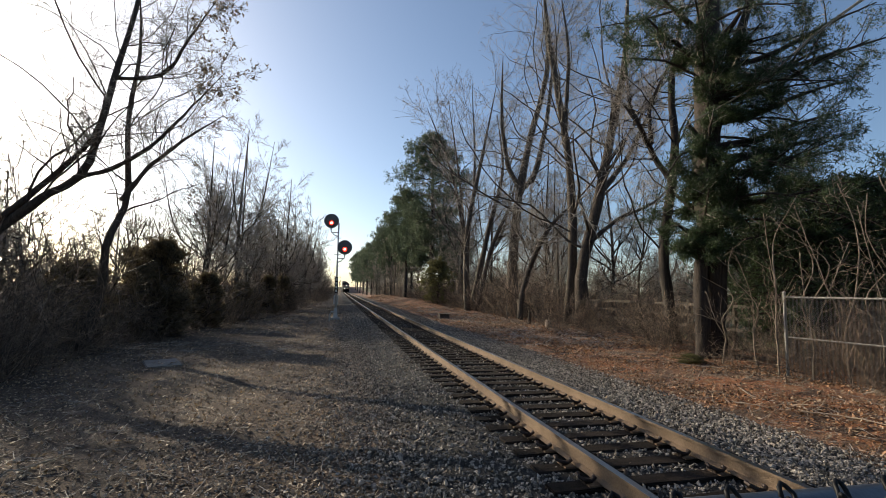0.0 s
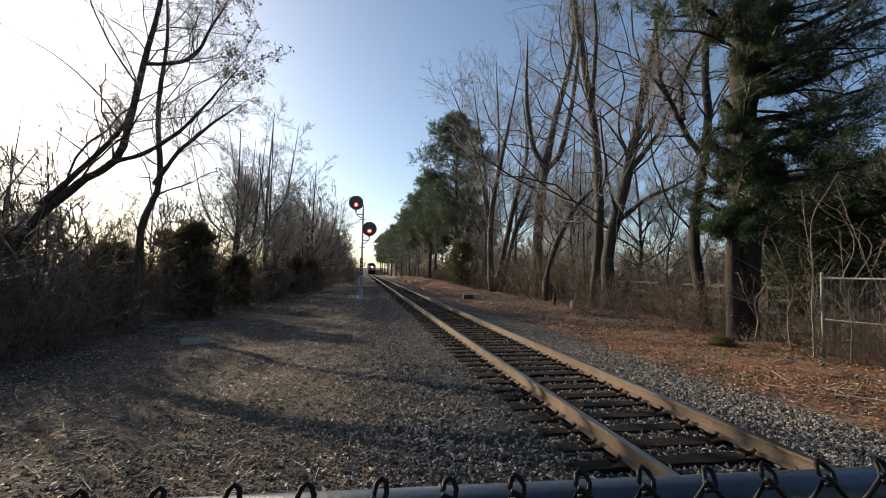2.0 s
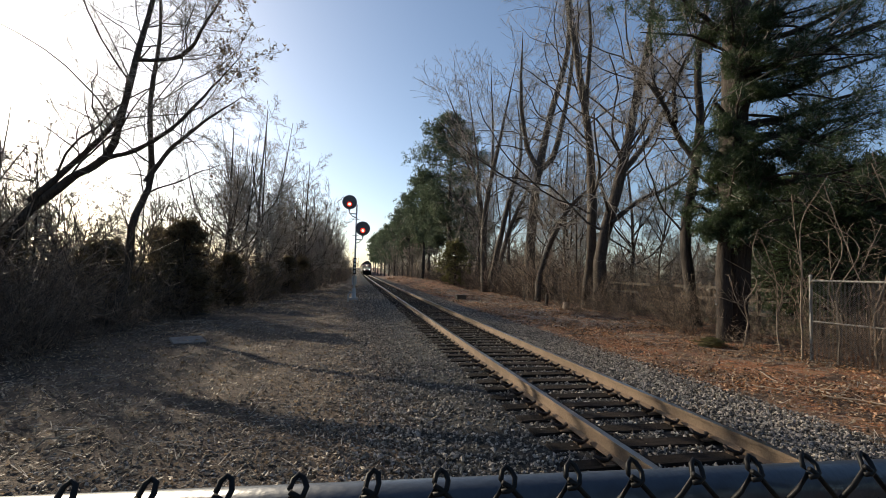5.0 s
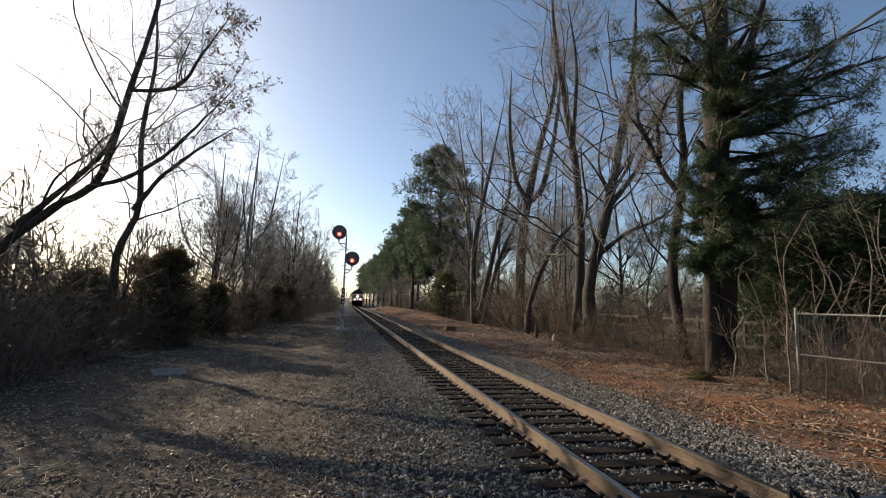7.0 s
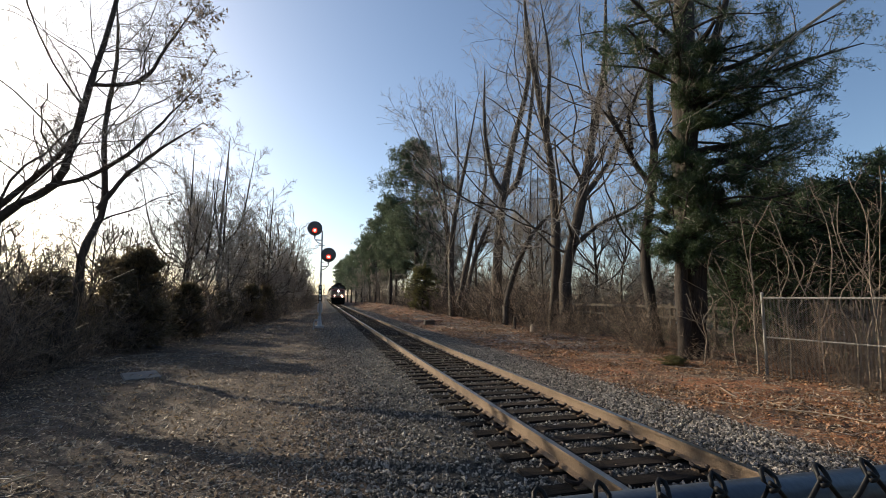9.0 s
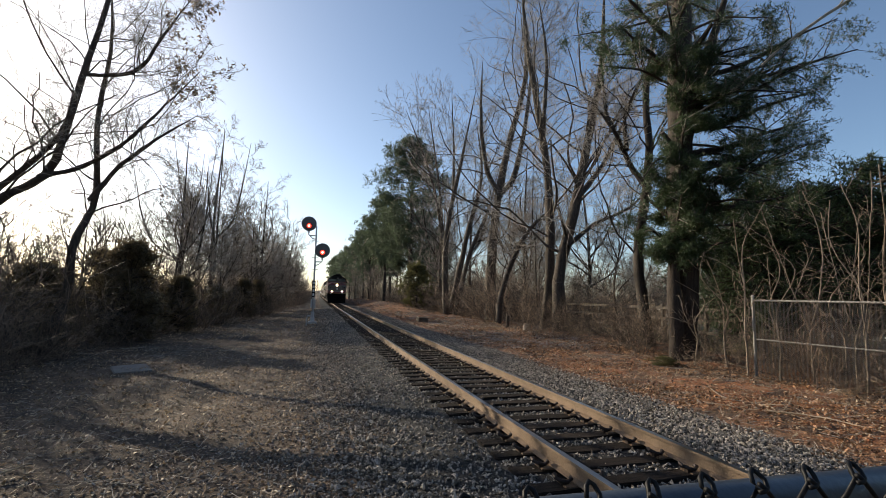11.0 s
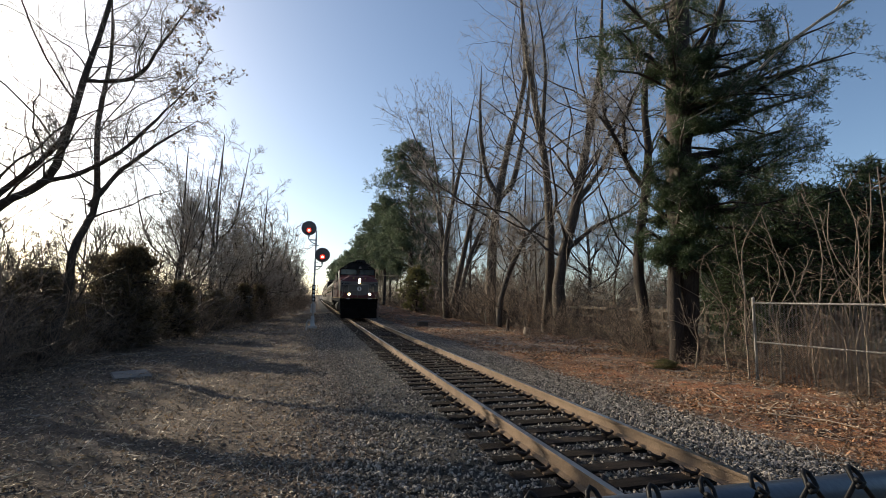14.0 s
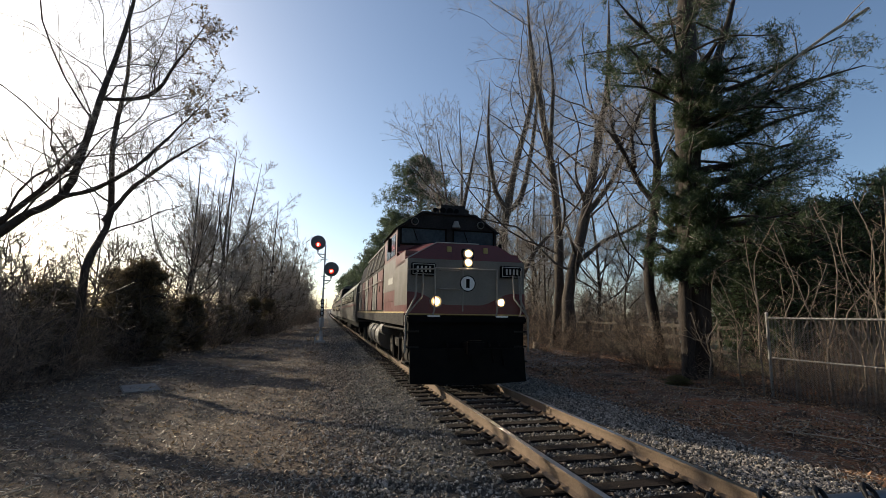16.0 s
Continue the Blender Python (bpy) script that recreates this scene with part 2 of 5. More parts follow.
def cyl(bm, a, b, r0, r1=None, n=12, caps=True):
    a, b = Vector(a), Vector(b)
    q = (b - a).to_track_quat("Z", "Y").to_matrix()
    r1 = r0 if r1 is None else r1
    rings = [[bm.verts.new(p + q @ Vector((r * math.cos(2 * math.pi * i / n), r * math.sin(2 * math.pi * i / n), 0))) for i in range(n)] for p, r in ((a, r0), (b, r1))]
    for i in range(n):
        bm.faces.new((rings[0][i], rings[0][(i + 1) % n], rings[1][(i + 1) % n], rings[1][i]))
    if caps:
        bm.faces.new(rings[0][::-1])
        bm.faces.new(rings[1])
    return bm


def pipe(bm, pts, r, n=8):
    """A bent tube through points."""
    pts = [Vector(p) for p in pts]
    prev = None
    for i, p in enumerate(pts):
        d = (pts[min(i + 1, len(pts) - 1)] - pts[max(i - 1, 0)]).normalized()
        up = Vector((0, 0, 1)) if abs(d.z) < 0.9 else Vector((0, 1, 0))
        s = d.cross(up).normalized()
        t = s.cross(d)
        ring = [bm.verts.new(p + (s * math.cos(2 * math.pi * j / n) + t * math.sin(2 * math.pi * j / n)) * r) for j in range(n)]
        if prev:
            for j in range(n):
                bm.faces.new((prev[j], prev[(j + 1) % n], ring[(j + 1) % n], ring[j]))
        else:
            bm.faces.new(ring[::-1])
        prev = ring
    bm.faces.new(prev)
    return bm


def prism(bm, poly, y0, y1):
    """A polygon of (x, z) drawn out along y."""
    a = [bm.verts.new((x, y0, z)) for x, z in poly]
    b = [bm.verts.new((x, y1, z)) for x, z in poly]
    n = len(poly)
    bm.faces.new(a)
    bm.faces.new(b[::-1])
    for i in range(n):
        bm.faces.new((a[i], b[i], b[(i + 1) % n], a[(i + 1) % n]))
    return bm


def loft(bm, sections, closed=True, caps=True):
    rings = [[bm.verts.new(p) for p in s] for s in sections]
    n = len(rings[0])
    for a, b in zip(rings, rings[1:]):
        for i in range(n if closed else n - 1):
            bm.faces.new((a[i], a[(i + 1) % n], b[(i + 1) % n], b[i]))
    if caps:
        bm.faces.new(rings[0][::-1])
        bm.faces.new(rings[-1])
    return bm


# ---- the line of the track and the lie of the land ----
def bend(y):
    """Sideways place of the track's centre line: almost straight, bearing very slightly east."""
    y = np.asarray(y, float)
    return 0.0028 * 9.0 * np.log1p(np.exp(np.clip((y - 75.0) / 9.0, -40, 40)))


def rise(y):
    """Height of the rails over their height near the camera."""
    y = np.asarray(y, float)
    a = np.clip(y - 205, 0, 80)
    return 0.0002 * a * a + 0.032 * np.clip(y - 285, 0, 80)


PROFILE_U = [-900, -30, -12, -5, -3.2, -2.3, -1.5, 1.5, 2.3, 3.2, 4.5, 7, 9, 12, 30, 900]
PROFILE_Z = [-1.5, -0.7, -0.48, -0.43, -0.40, -0.34, -0.25, -0.25, -0.33, -0.36, -0.30, -0.26, -0.28, -0.4, -0.9, -1.5]


def land(x, y):
    x, y = np.asarray(x, float), np.asarray(y, float)
    u = x - bend(y)
    z = np.interp(u, PROFILE_U, PROFILE_Z) + rise(y)
    bank = np.exp(-((u - 6.5) / 2.6) ** 2) * 0.75 * np.clip((y - 42) / 18, 0, 1) * np.clip((150 - y) / 40, 0, 1)
    rough = np.clip((np.abs(u) - 2.6) / 2, 0, 1)
    wave = 0.035 * np.sin(x * 1.7 + 0.6 * np.sin(y * 0.9)) * np.sin(y * 1.1 + 1.3) + 0.025 * np.sin(x * 3.9 + y * 2.3) * np.sin(y * 3.1 - x)
    return z + bank + wave * rough * (1 + 2.2 * np.clip((y - 35) / 20, 0, 1))


def ground():
    xs = np.concatenate([-np.geomspace(900, 16, 22), np.arange(-15.6, 15.7, 0.3), np.geomspace(16, 900, 22)])
    ys = np.concatenate([-np.geomspace(300, 4, 12), np.arange(-3.6, 30, 0.3), np.geomspace(30.5, 2500, 90)])
    X, Y = np.meshgrid(xs, ys)
    V = np.stack([X, Y, land(X, Y)], -1).reshape(-1, 3)
    n, m = len(xs), len(ys)
    i = np.arange((m - 1) * n).reshape(m - 1, n)[:, :-1].ravel()
    F = np.stack([i, i + 1, i + n + 1, i + n], 1)
    ob = new("ground", fast_mesh("ground", V, F, M_GROUND, True))
    tagged(ob, "bare dirt, rust-red leaf litter and rough winter grass", "ground", kind="structure")


def strip(name, u0, u1, y0, y1, dz, material, label, step=0.25, cuts=24):
    ys = np.arange(y0, y1, step) if y1 - y0 < 120 else np.concatenate([np.arange(y0, y0 + 84, step), np.geomspace(y0 + 84, y1, 90)])
    us = np.linspace(u0, u1, cuts)
    U, Y = np.meshgrid(us, ys)
    U = U * (1 + (U / u1) ** 2 * (0.07 * np.sin(0.9 * Y + U) + 0.05 * np.sin(2.3 * Y + 1) + 0.03 * np.sin(5.1 * Y)))
    X = U + bend(Y)
    edge = np.clip((1 - np.abs(np.linspace(-1, 1, cuts)))[None, :] * cuts / 8, 0, 1) + 0 * U
    Z = land(X, Y) + dz * edge - 0.03 * (1 - edge) + 0.015 * np.sin(X * 17 + Y * 5) * np.sin(Y * 13 - X * 3)
    n, m = len(us), len(ys)
    i = np.arange((m - 1) * n).reshape(m - 1, n)[:, :-1].ravel()
    ob = new(name, fast_mesh(name, np.stack([X, Y, Z], -1).reshape(-1, 3), np.stack([i, i + 1, i + n + 1, i + n], 1), material, True))
    return tagged(ob, label, "ballast", kind="structure")


ground()
strip("shaded_ballast_bed", -3.1, 3.0, -24, 330, 0.02, M_BALLAST, "bed of crushed stone under the rails, coloured near black for the shade between stones")

# ---- scattered small stuff ----
rng = np.random.default_rng(7)


def scatter_mesh(name, xy, size, verts, faces, squash, material, lift=0.0, tilt=0.5, jump=0.0):
    """Many randomly turned copies of a small template, as one mesh lying on the land."""
    n = len(xy)
    a, b, c = rng.uniform(0, 6.283, n), rng.normal(0, tilt, n), rng.normal(0, tilt, n)
    v = np.asarray(verts, float)[None] * (size[:, None, None] * np.asarray(squash)) * rng.uniform(0.65, 1.35, (n, len(verts), 1))
    ca, sa = np.cos(a)[:, None], np.sin(a)[:, None]
    cb, sb = np.cos(b)[:, None], np.sin(b)[:, None]
    cc, sc = np.cos(c)[:, None], np.sin(c)[:, None]
    x, y, z = v[..., 0], v[..., 1], v[..., 2]
    y, z = y * cb - z * sb, y * sb + z * cb
    x, z = x * cc + z * sc, -x * sc + z * cc
    x, y = x * ca - y * sa, x * sa + y * ca
    P = np.stack([x + xy[:, :1], y + xy[:, 1:2], z + (land(xy[:, 0], xy[:, 1]) + lift + jump * rng.uniform(-1, 1, n))[:, None]], -1)
    F = np.asarray(faces)[None] + (np.arange(n) * len(verts))[:, None, None]
    me = fast_mesh(name, P.reshape(-1, 3), F.reshape(-1, len(faces[0])), material)
    me.shade_flat()
    return me


OCTA = [(1, 0, 0), (0, 1, 0), (-1, 0, 0), (0, -1, 0), (0, 0, 1), (0, 0, -1)]
OCTAF = [(0, 1, 4), (1, 2, 4), (2, 3, 4), (3, 0, 4), (1, 0, 5), (2, 1, 5), (3, 2, 5), (0, 3, 5)]
LEAFV = [(-1, 0, 0.12), (0, -0.5, 0), (1, 0, 0.16), (0, 0.5, 0.05)]


def area(n, x0, x1, y0, y1, near=0.0):
    """Random places, thicker towards y0 when near is above 0."""
    t = rng.uniform(0, 1, n) ** (1 + near)
    y = y0 + (y1 - y0) * t
    return np.stack([rng.uniform(x0, x1, n) + bend(y), y], 1)


TIE_STEP, TIE_FIRST = 0.495, 0.35


def stones():
    p = np.concatenate([area(70000, -4.0, 3.3, 1.8, 24, 0.8), area(20000, 1.2, 3.3, 2.5, 22, 0.6), area(20000, -3.6, 3.0, 24, 62, 0.3), area(26000, -4.0, 3.3, 1.8, -9, 0.7), area(5000, -4.0, 3.3, -20, -4)])
    u = np.abs(p[:, 0] - bend(p[:, 1]))
    keep = (np.abs(u - 0.76) > 0.1) & (rng.uniform(0, 1, len(p)) < np.clip((3.9 - u) / 1.3, 0.05, 1))
    off = np.abs((p[:, 1] - TIE_FIRST + TIE_STEP / 2) % TIE_STEP - TIE_STEP / 2)
    keep &= (u > 1.3) | (off > 0.125) | (rng.uniform(0, 1, len(p)) < 0.04)
    p = p[keep]
    s = rng.uniform(0.011, 0.031, len(p)) * np.where(p[:, 1] > 24, 1.5, 1.0) * np.where(rng.uniform(0, 1, len(p)) > 0.9, 1.35, 1.0)
    tagged(new("ballast_stones", scatter_mesh("ballast_stones", p, s, OCTA, OCTAF, (1.2, 0.8, 0.62), M_STONE, 0.022, tilt=0.7, jump=0.02)),
           "loose crushed grey granite between and beside the ties", "gravel", kind="stuff")
    p = np.concatenate([area(46000, -9.0, -2.5, 1.8, 22, 0.9), area(16000, -9.0, -2.5, 1.8, -9, 0.8)])
    reach = -5.6 - 1.6 * np.clip((9 - p[:, 1]) / 6, -0.6, 1) + 0.7 * np.sin(p[:, 1] * 0.9)
    p = p[rng.uniform(0, 1, len(p)) < np.clip((p[:, 0] - reach) / 2.4, 0.02, 0.75)]
    s = rng.uniform(0.009, 0.024, len(p))
    tagged(new("scattered_gravel", scatter_mesh("scattered_gravel", p, s, OCTA, OCTAF, (1.2, 0.8, 0.55), M_STONE, 0.008, jump=0.008)),
           "thin spill of grey gravel over the dirt", "gravel", kind="stuff")


def leaves():
    p = np.concatenate([area(36000, 3.0, 9.5, 2.0, 26, 0.7), area(13000, 3.0, 10, 24, 110)])
    patch = np.sin(p[:, 0] * 1.9 + 1.3 * np.sin(p[:, 1] * 0.7)) + np.sin(p[:, 1] * 1.3 + p[:, 0]) + rng.normal(0, 0.6, len(p))
    p = p[patch > -0.5]
    tagged(new("fallen_leaves", scatter_mesh("fallen_leaves", p, rng.uniform(0.02, 0.05, len(p)) * np.where(p[:, 1] > 14, 1.6, 1) * np.where(p[:, 1] > 26, 1.5, 1), LEAFV, [(0, 1, 2, 3)], (1, 1, 1), M_LEAF, 0.02, jump=0.012)),
           "rust-brown fallen leaves under the trees", "leaf litter", kind="stuff")
    p = np.concatenate([area(30000, -14, -3.2, 1.5, 20, 0.6), area(9000, -10, -2.4, 20, 60), area(15000, 3.4, 9.5, 2, 36, 0.5), area(2500, -3, 3, 2, 20), area(13000, -14, 9, 1.8, -12, 0.5)])
    tagged(new("weathered_leaves", scatter_mesh("weathered_leaves", p, rng.uniform(0.016, 0.046, len(p)) * np.where(p[:, 1] > 22, 1.7, 1), LEAFV, [(0, 1, 2, 3)], (1, 1, 1), M_LEAFGREY, 0.018, jump=0.01)),
           "pale weathered leaves strewn over the dirt", "leaf litter", kind="stuff")
    p = np.concatenate([area(2500, -13, -3, 1.5, 20, 0.6), area(3500, 3.2, 9, 2, 24, 0.5), area(2600, 4, 9, 14, 48)])
    stick = [(-1, -0.02, 0), (1, -0.02, 0.05), (1, 0.02, 0.05), (-1, 0.02, 0), (0, 0, 0.035)]
    tagged(new("fallen_twigs", scatter_mesh("fallen_twigs", p, rng.uniform(0.06, 0.24, len(p)) * np.where(p[:, 1] > 16, 1.9, 1), stick, [(0, 1, 4), (1, 2, 4), (2, 3, 4), (3, 0, 4)], (1, 1, 1), M_TWIG, 0.02, 0.1)),
           "short dry twigs on the ground", "twigs", kind="stuff")


stones()
leaves()


# ---- the track ----
track = tagged(new("railway_track"), "single track of rusty rails on dark wooden ties", "railway track", kind="structure")


def rails():
    prof = [(-0.036, 0), (0.036, 0), (0.038, -0.012), (0.036, -0.036), (0.010, -0.048), (0.009, -0.145), (0.072, -0.163), (0.072, -0.172), (-0.072, -0.172), (-0.072, -0.163), (-0.009, -0.145), (-0.010, -0.048), (-0.036, -0.036), (-0.038, -0.012)]
    ys = np.concatenate([np.arange(-24, 60, 2.0), np.arange(60, 330, 4.0)])
    for c in (-0.7535, 0.7535):
        V, F = [], []
        n = len(prof)
        for y in ys:
            V += [(float(bend(y)) + c + px_, y, float(rise(y)) + pz_) for px_, pz_ in prof]
        for k in range(len(ys) - 1):
            for i in range(n):
                F.append((k * n + i, k * n + (i + 1) % n, (k + 1) * n + (i + 1) % n, (k + 1) * n + i))
        r = mesh_ob("rail", V, F, [M_RAIL, M_HEAD], track)
        for i, f in enumerate(r.data.polygons):
            f.material_index = 1 if i % n == 0 else 0
        tagged(r, "rusty steel rail with a polished running surface")


def clip_mesh():
    bm = bmesh.new()
    pts = [(0.0, -0.06, 0.0), (0.03, -0.055, 0.035), (0.06, -0.02, 0.05), (0.065, 0.02, 0.045), (0.04, 0.05, 0.03), (0.0, 0.055, 0.02), (-0.035, 0.03, 0.03), (-0.04, 0.0, 0.03)]
    pipe(bm, [(a * 1.7, b * 1.4, c * 1.35) for a, b, c in pts], 0.019, 6)
    box(bm, -0.02, 0.045, -0.035, 0.035, -0.03, 0.022, bevel=0.008)
    me = bpy.data.meshes.new("rail_clip")
    bm.to_mesh(me)
    bm.free()
    me.materials.append(M_CLIP)
    return me


def tie_mesh(w, seed):
    r = random.Random(seed)
    bm = bbox(-1.3, 1.3, -0.112, 0.112, -0.36, -0.19, bevel=0.012)
    bmesh.ops.subdivide_edges(bm, edges=[e for e in bm.edges if e.calc_length() > 1], cuts=6)
    for v in bm.verts:
        v.co.z += r.uniform(-0.008, 0.004)
        v.co.y += r.uniform(-0.006, 0.006)
    me = bpy.data.meshes.new("tie")
    bm.to_mesh(me)
    bm.free()
    me.materials.append(M_TIE)
    return me


def ties():
    kinds = [tie_mesh(1, s) for s in range(4)]
    bm = bbox(-0.19, 0.19, -0.095, 0.095, -0.198, -0.178, bevel=0.004)
    plate = bpy.data.meshes.new("tie_plate")
    bm.to_mesh(plate)
    bm.free()
    plate.materials.append(M_PLATE)
    clip = clip_mesh()
    r = random.Random(3)
    V, F = [], []
    for i in range(-48, 560):
        y = TIE_FIRST + i * TIE_STEP
        x, z = float(bend(y)), float(rise(y))
        turn = -math.degrees(math.atan2(float(bend(y + 1) - bend(y)), 1))
        if i < 245:
            t = new("tie", kinds[i % 4])
            t.parent = track
            t.matrix_basis = pose(x + r.uniform(-0.05, 0.05), y, z + r.uniform(-0.012, 0.006), 0, 0, turn + r.uniform(-0.8, 0.8))
        else:
            b = len(V)
            V += [(x + sx * 1.3, y + sy * 0.112, z + sz) for sx in (-1, 1) for sy in (-1, 1) for sz in (-0.36, -0.19)]
            F += [tuple(b + k for k in q) for q in ((0, 1, 3, 2), (4, 6, 7, 5), (0, 4, 5, 1), (2, 3, 7, 6), (1, 5, 7, 3))]
        if -8 < i < 66:
            for s in (-1, 1):
                p = new("tie_plate", plate)
                p.parent = track
                p.matrix_basis = pose(x + s * 0.7535, y, z)
                for e in (-1, 1):
                    c = new("rail_clip", clip)
                    c.parent = track
                    c.matrix_basis = pose(x + s * 0.7535 + e * 0.158, y + r.uniform(-0.01, 0.01), z - 0.165, 0, 0, 0 if e > 0 else 180)
    tagged(mesh_ob("far_ties", V, F, M_TIE, track), "dark ties farther along the line", kind="stuff")
    clip_v = np.array([v.co for v in clip.vertices])
    quads = [tuple(f.vertices) for f in clip.polygons if len(f.vertices) == 4]
    VV, FF = [], []
    for i in range(66, 190):
        y = TIE_FIRST + i * TIE_STEP
        for s in (-1, 1):
            for e in (-1, 1):
                b = sum(len(a) for a in VV)
                VV.append(clip_v * np.array([e, e, 1]) + np.array([float(bend(y)) + s * 0.7535 + e * 0.158, y, float(rise(y)) - 0.155]))
                FF.append(np.array(quads) + b)
    ob = new("far_rail_clips", fast_mesh("far_rail_clips", np.concatenate(VV), np.concatenate(FF), M_CLIP))
    ob.parent = track
    tagged(ob, "rail clips farther along the line", kind="stuff")


rails()
ties()


# ---- signal ----
def signal():
    s = tagged(new("railway_signal"), "two-headed searchlight signal on an aluminium mast, both red", "railway signal")
    s.location = (-3.5, 32.6, -0.36)
    part("foundation", bbox(-0.3, 0.3, -0.3, 0.3, -0.3, 0.12, bevel=0.03), M_CONCRETE, s)
    bm = cyl(bmesh.new(), (0, 0, 0.1), (0.02, 0, 6.6), 0.07, 0.055, 14)
    part("mast", bm, M_GREYPOLE, s, smooth=True)
    part("mast_base", cyl(bmesh.new(), (0, 0, 0.1), (0, 0, 0.75), 0.15, 0.11, 12), M_GREYPOLE, s)
    for dx, z, side in ((-0.48, 6.72, -1), (0.48, 4.92, 1)):
        bm = pipe(bmesh.new(), [(0, 0, z - 1.05), (dx * 0.55, -0.05, z - 0.95), (dx, -0.1, z - 0.72), (dx, -0.1, z - 0.35)], 0.035, 8)
        cyl(bm, (0, 0, z - 0.78), (dx, -0.1, z - 0.78), 0.04, n=8)
        box(bm, dx - 0.06, dx + 0.06, -0.14, -0.02, z - 0.62, z - 0.42)
        part("bracket", bm, M_GREYPOLE, s)
        bm = cyl(bmesh.new(), (dx, -0.16, z), (dx, -0.13, z), 0.50, n=40)
        disc = part("target_disc", bm, M_DISC, s, "round black signal backing, haze and glare in its grey colour")
        bm = cyl(bmesh.new(), (dx, -0.13, z - 0.1), (dx, 0.25, z - 0.1), 0.2, n=16)
        part("lamp_case", bm, M_BLACK, disc)
        bm = cyl(bmesh.new(), (dx, -0.165, z - 0.14), (dx, -0.30, z - 0.14), 0.20, 0.19, n=20, caps=False)
        part("hood", bm, M_HALO, disc, "short black hood coloured red for the lens glow")
        bm = cyl(bmesh.new(), (dx, -0.19, z - 0.14), (dx, -0.165, z - 0.14), 0.15, n=20)
        lens = part("lens", bm, M_RED, disc, "glowing red lens")
        part("lamp_core", cyl(bmesh.new(), (dx, -0.2, z - 0.14), (dx, -0.192, z - 0.14), 0.075, n=16), M_REDCORE, disc)
    for z in (5.55, 4.4, 3.6):
        part("step", bbox(-0.22, 0.22, -0.03, 0.03, z, z + 0.04), M_GREYPOLE, s)
    plate = part("number_plate", bbox(-0.11, 0.11, -0.12, -0.10, 1.75, 2.85), M_BLACK, s, "upright black plate with white marks")
    for k in range(4):
        part("mark", bbox(-0.055, 0.055, -0.126, -0.121, 1.83 + k * 0.26, 2.0 + k * 0.26), M_WHITE, plate)
    part("cable_box", bbox(-0.16, 0.16, 0.08, 0.3, 1.0, 1.6, bevel=0.02), M_GREYPOLE, s)
    g = tagged(new("cable_riser"), "bent pale conduit stub beside the signal", "conduit")
    part("conduit", pipe(bmesh.new(), [(0, 0, -0.2), (0, 0, 0.45), (0.08, 0, 0.62), (0.25, 0.1, 0.62)], 0.05), M_CONCRETE, g)
    g.location = (-3.85, 30.6, -0.4)


signal()


# ---- train ----
def lamp(parent, x, y, z, r, material, name="headlight", label=""):
    rim = part(name, cyl(bmesh.new(), (x, y - 0.05, z), (x, y + 0.08, z), r * 1.25, n=24), M_SILVER, parent, label)
    if material is M_WINDOW:
        part("lens", cyl(bmesh.new(), (x, y - 0.062, z), (x, y - 0.052, z), r, n=24), material, rim)
    else:
        part("reflector", cyl(bmesh.new(), (x, y - 0.058, z), (x, y - 0.052, z), r, n=24), M_REFLECTOR, rim)
        part("bulb", cyl(bmesh.new(), (x, y - 0.064, z), (x, y - 0.059, z), r * 0.5, n=20), material, rim)
    return rim


def truck(parent, yc, wheels, axle=2.75, radius=0.51):
    """A bogie's frame with springs, and its wheelsets as turning parts."""
    bm = bmesh.new()
    for s in (-1, 1):
        box(bm, s * 1.02 - 0.07, s * 1.02 + 0.07, yc - axle / 2 - 0.75, yc + axle / 2 + 0.75, 0.62, 0.86, bevel=0.03)
        for a in (-1, 1):
            box(bm, s * 1.02 - 0.12, s * 1.02 + 0.12, yc + a * axle / 2 - 0.2, yc + a * axle / 2 + 0.2, 0.36, 0.66, bevel=0.03)
            for o in (-0.32, 0.32):
                cyl(bm, (s * 1.05, yc + a * axle / 2 + o, 0.42), (s * 1.05, yc + a * axle / 2 + o, 0.66), 0.09, n=10)
            cyl(bm, (s * 1.16, yc + a * 0.5, 0.3), (s * 1.2, yc + a * 0.72, 0.95), 0.05, n=8)
    box(bm, -1.0, 1.0, yc - 0.25, yc + 0.25, 0.5, 0.8)
    part("truck_frame", bm, M_UNDER, parent)
    for a in (-1, 1):
        bm = cyl(bmesh.new(), (-1.0, 0, 0), (1.0, 0, 0), 0.08, n=10)
        for s in (-1, 1):
            cyl(bm, (s * 0.70, 0, 0), (s * 0.84, 0, 0), radius, n=28)
            cyl(bm, (s * 0.68, 0, 0), (s * 0.70, 0, 0), radius + 0.026, n=28)
            for k in range(4):
                an = k * math.pi / 2
                cyl(bm, (s * 0.84, 0.3 * math.cos(an), 0.3 * math.sin(an)), (s * 0.87, 0.3 * math.cos(an), 0.3 * math.sin(an)), 0.05, n=6)
        w = part("wheelset", bm, M_TYRE, parent)
        w.location = (0, yc + a * axle / 2, radius)
        wheels.append((w, yc + a * axle / 2, radius))


def bars(parent, x0, x1, y, z0, z1, n):
    w = (x1 - x0) / n
    for k in range(n):
        part("mark", bbox(x0 + k * w + 0.025, x0 + (k + 1) * w - 0.025, y - 0.004, y, z0, z1), M_MARK, parent)


WHEELS = []


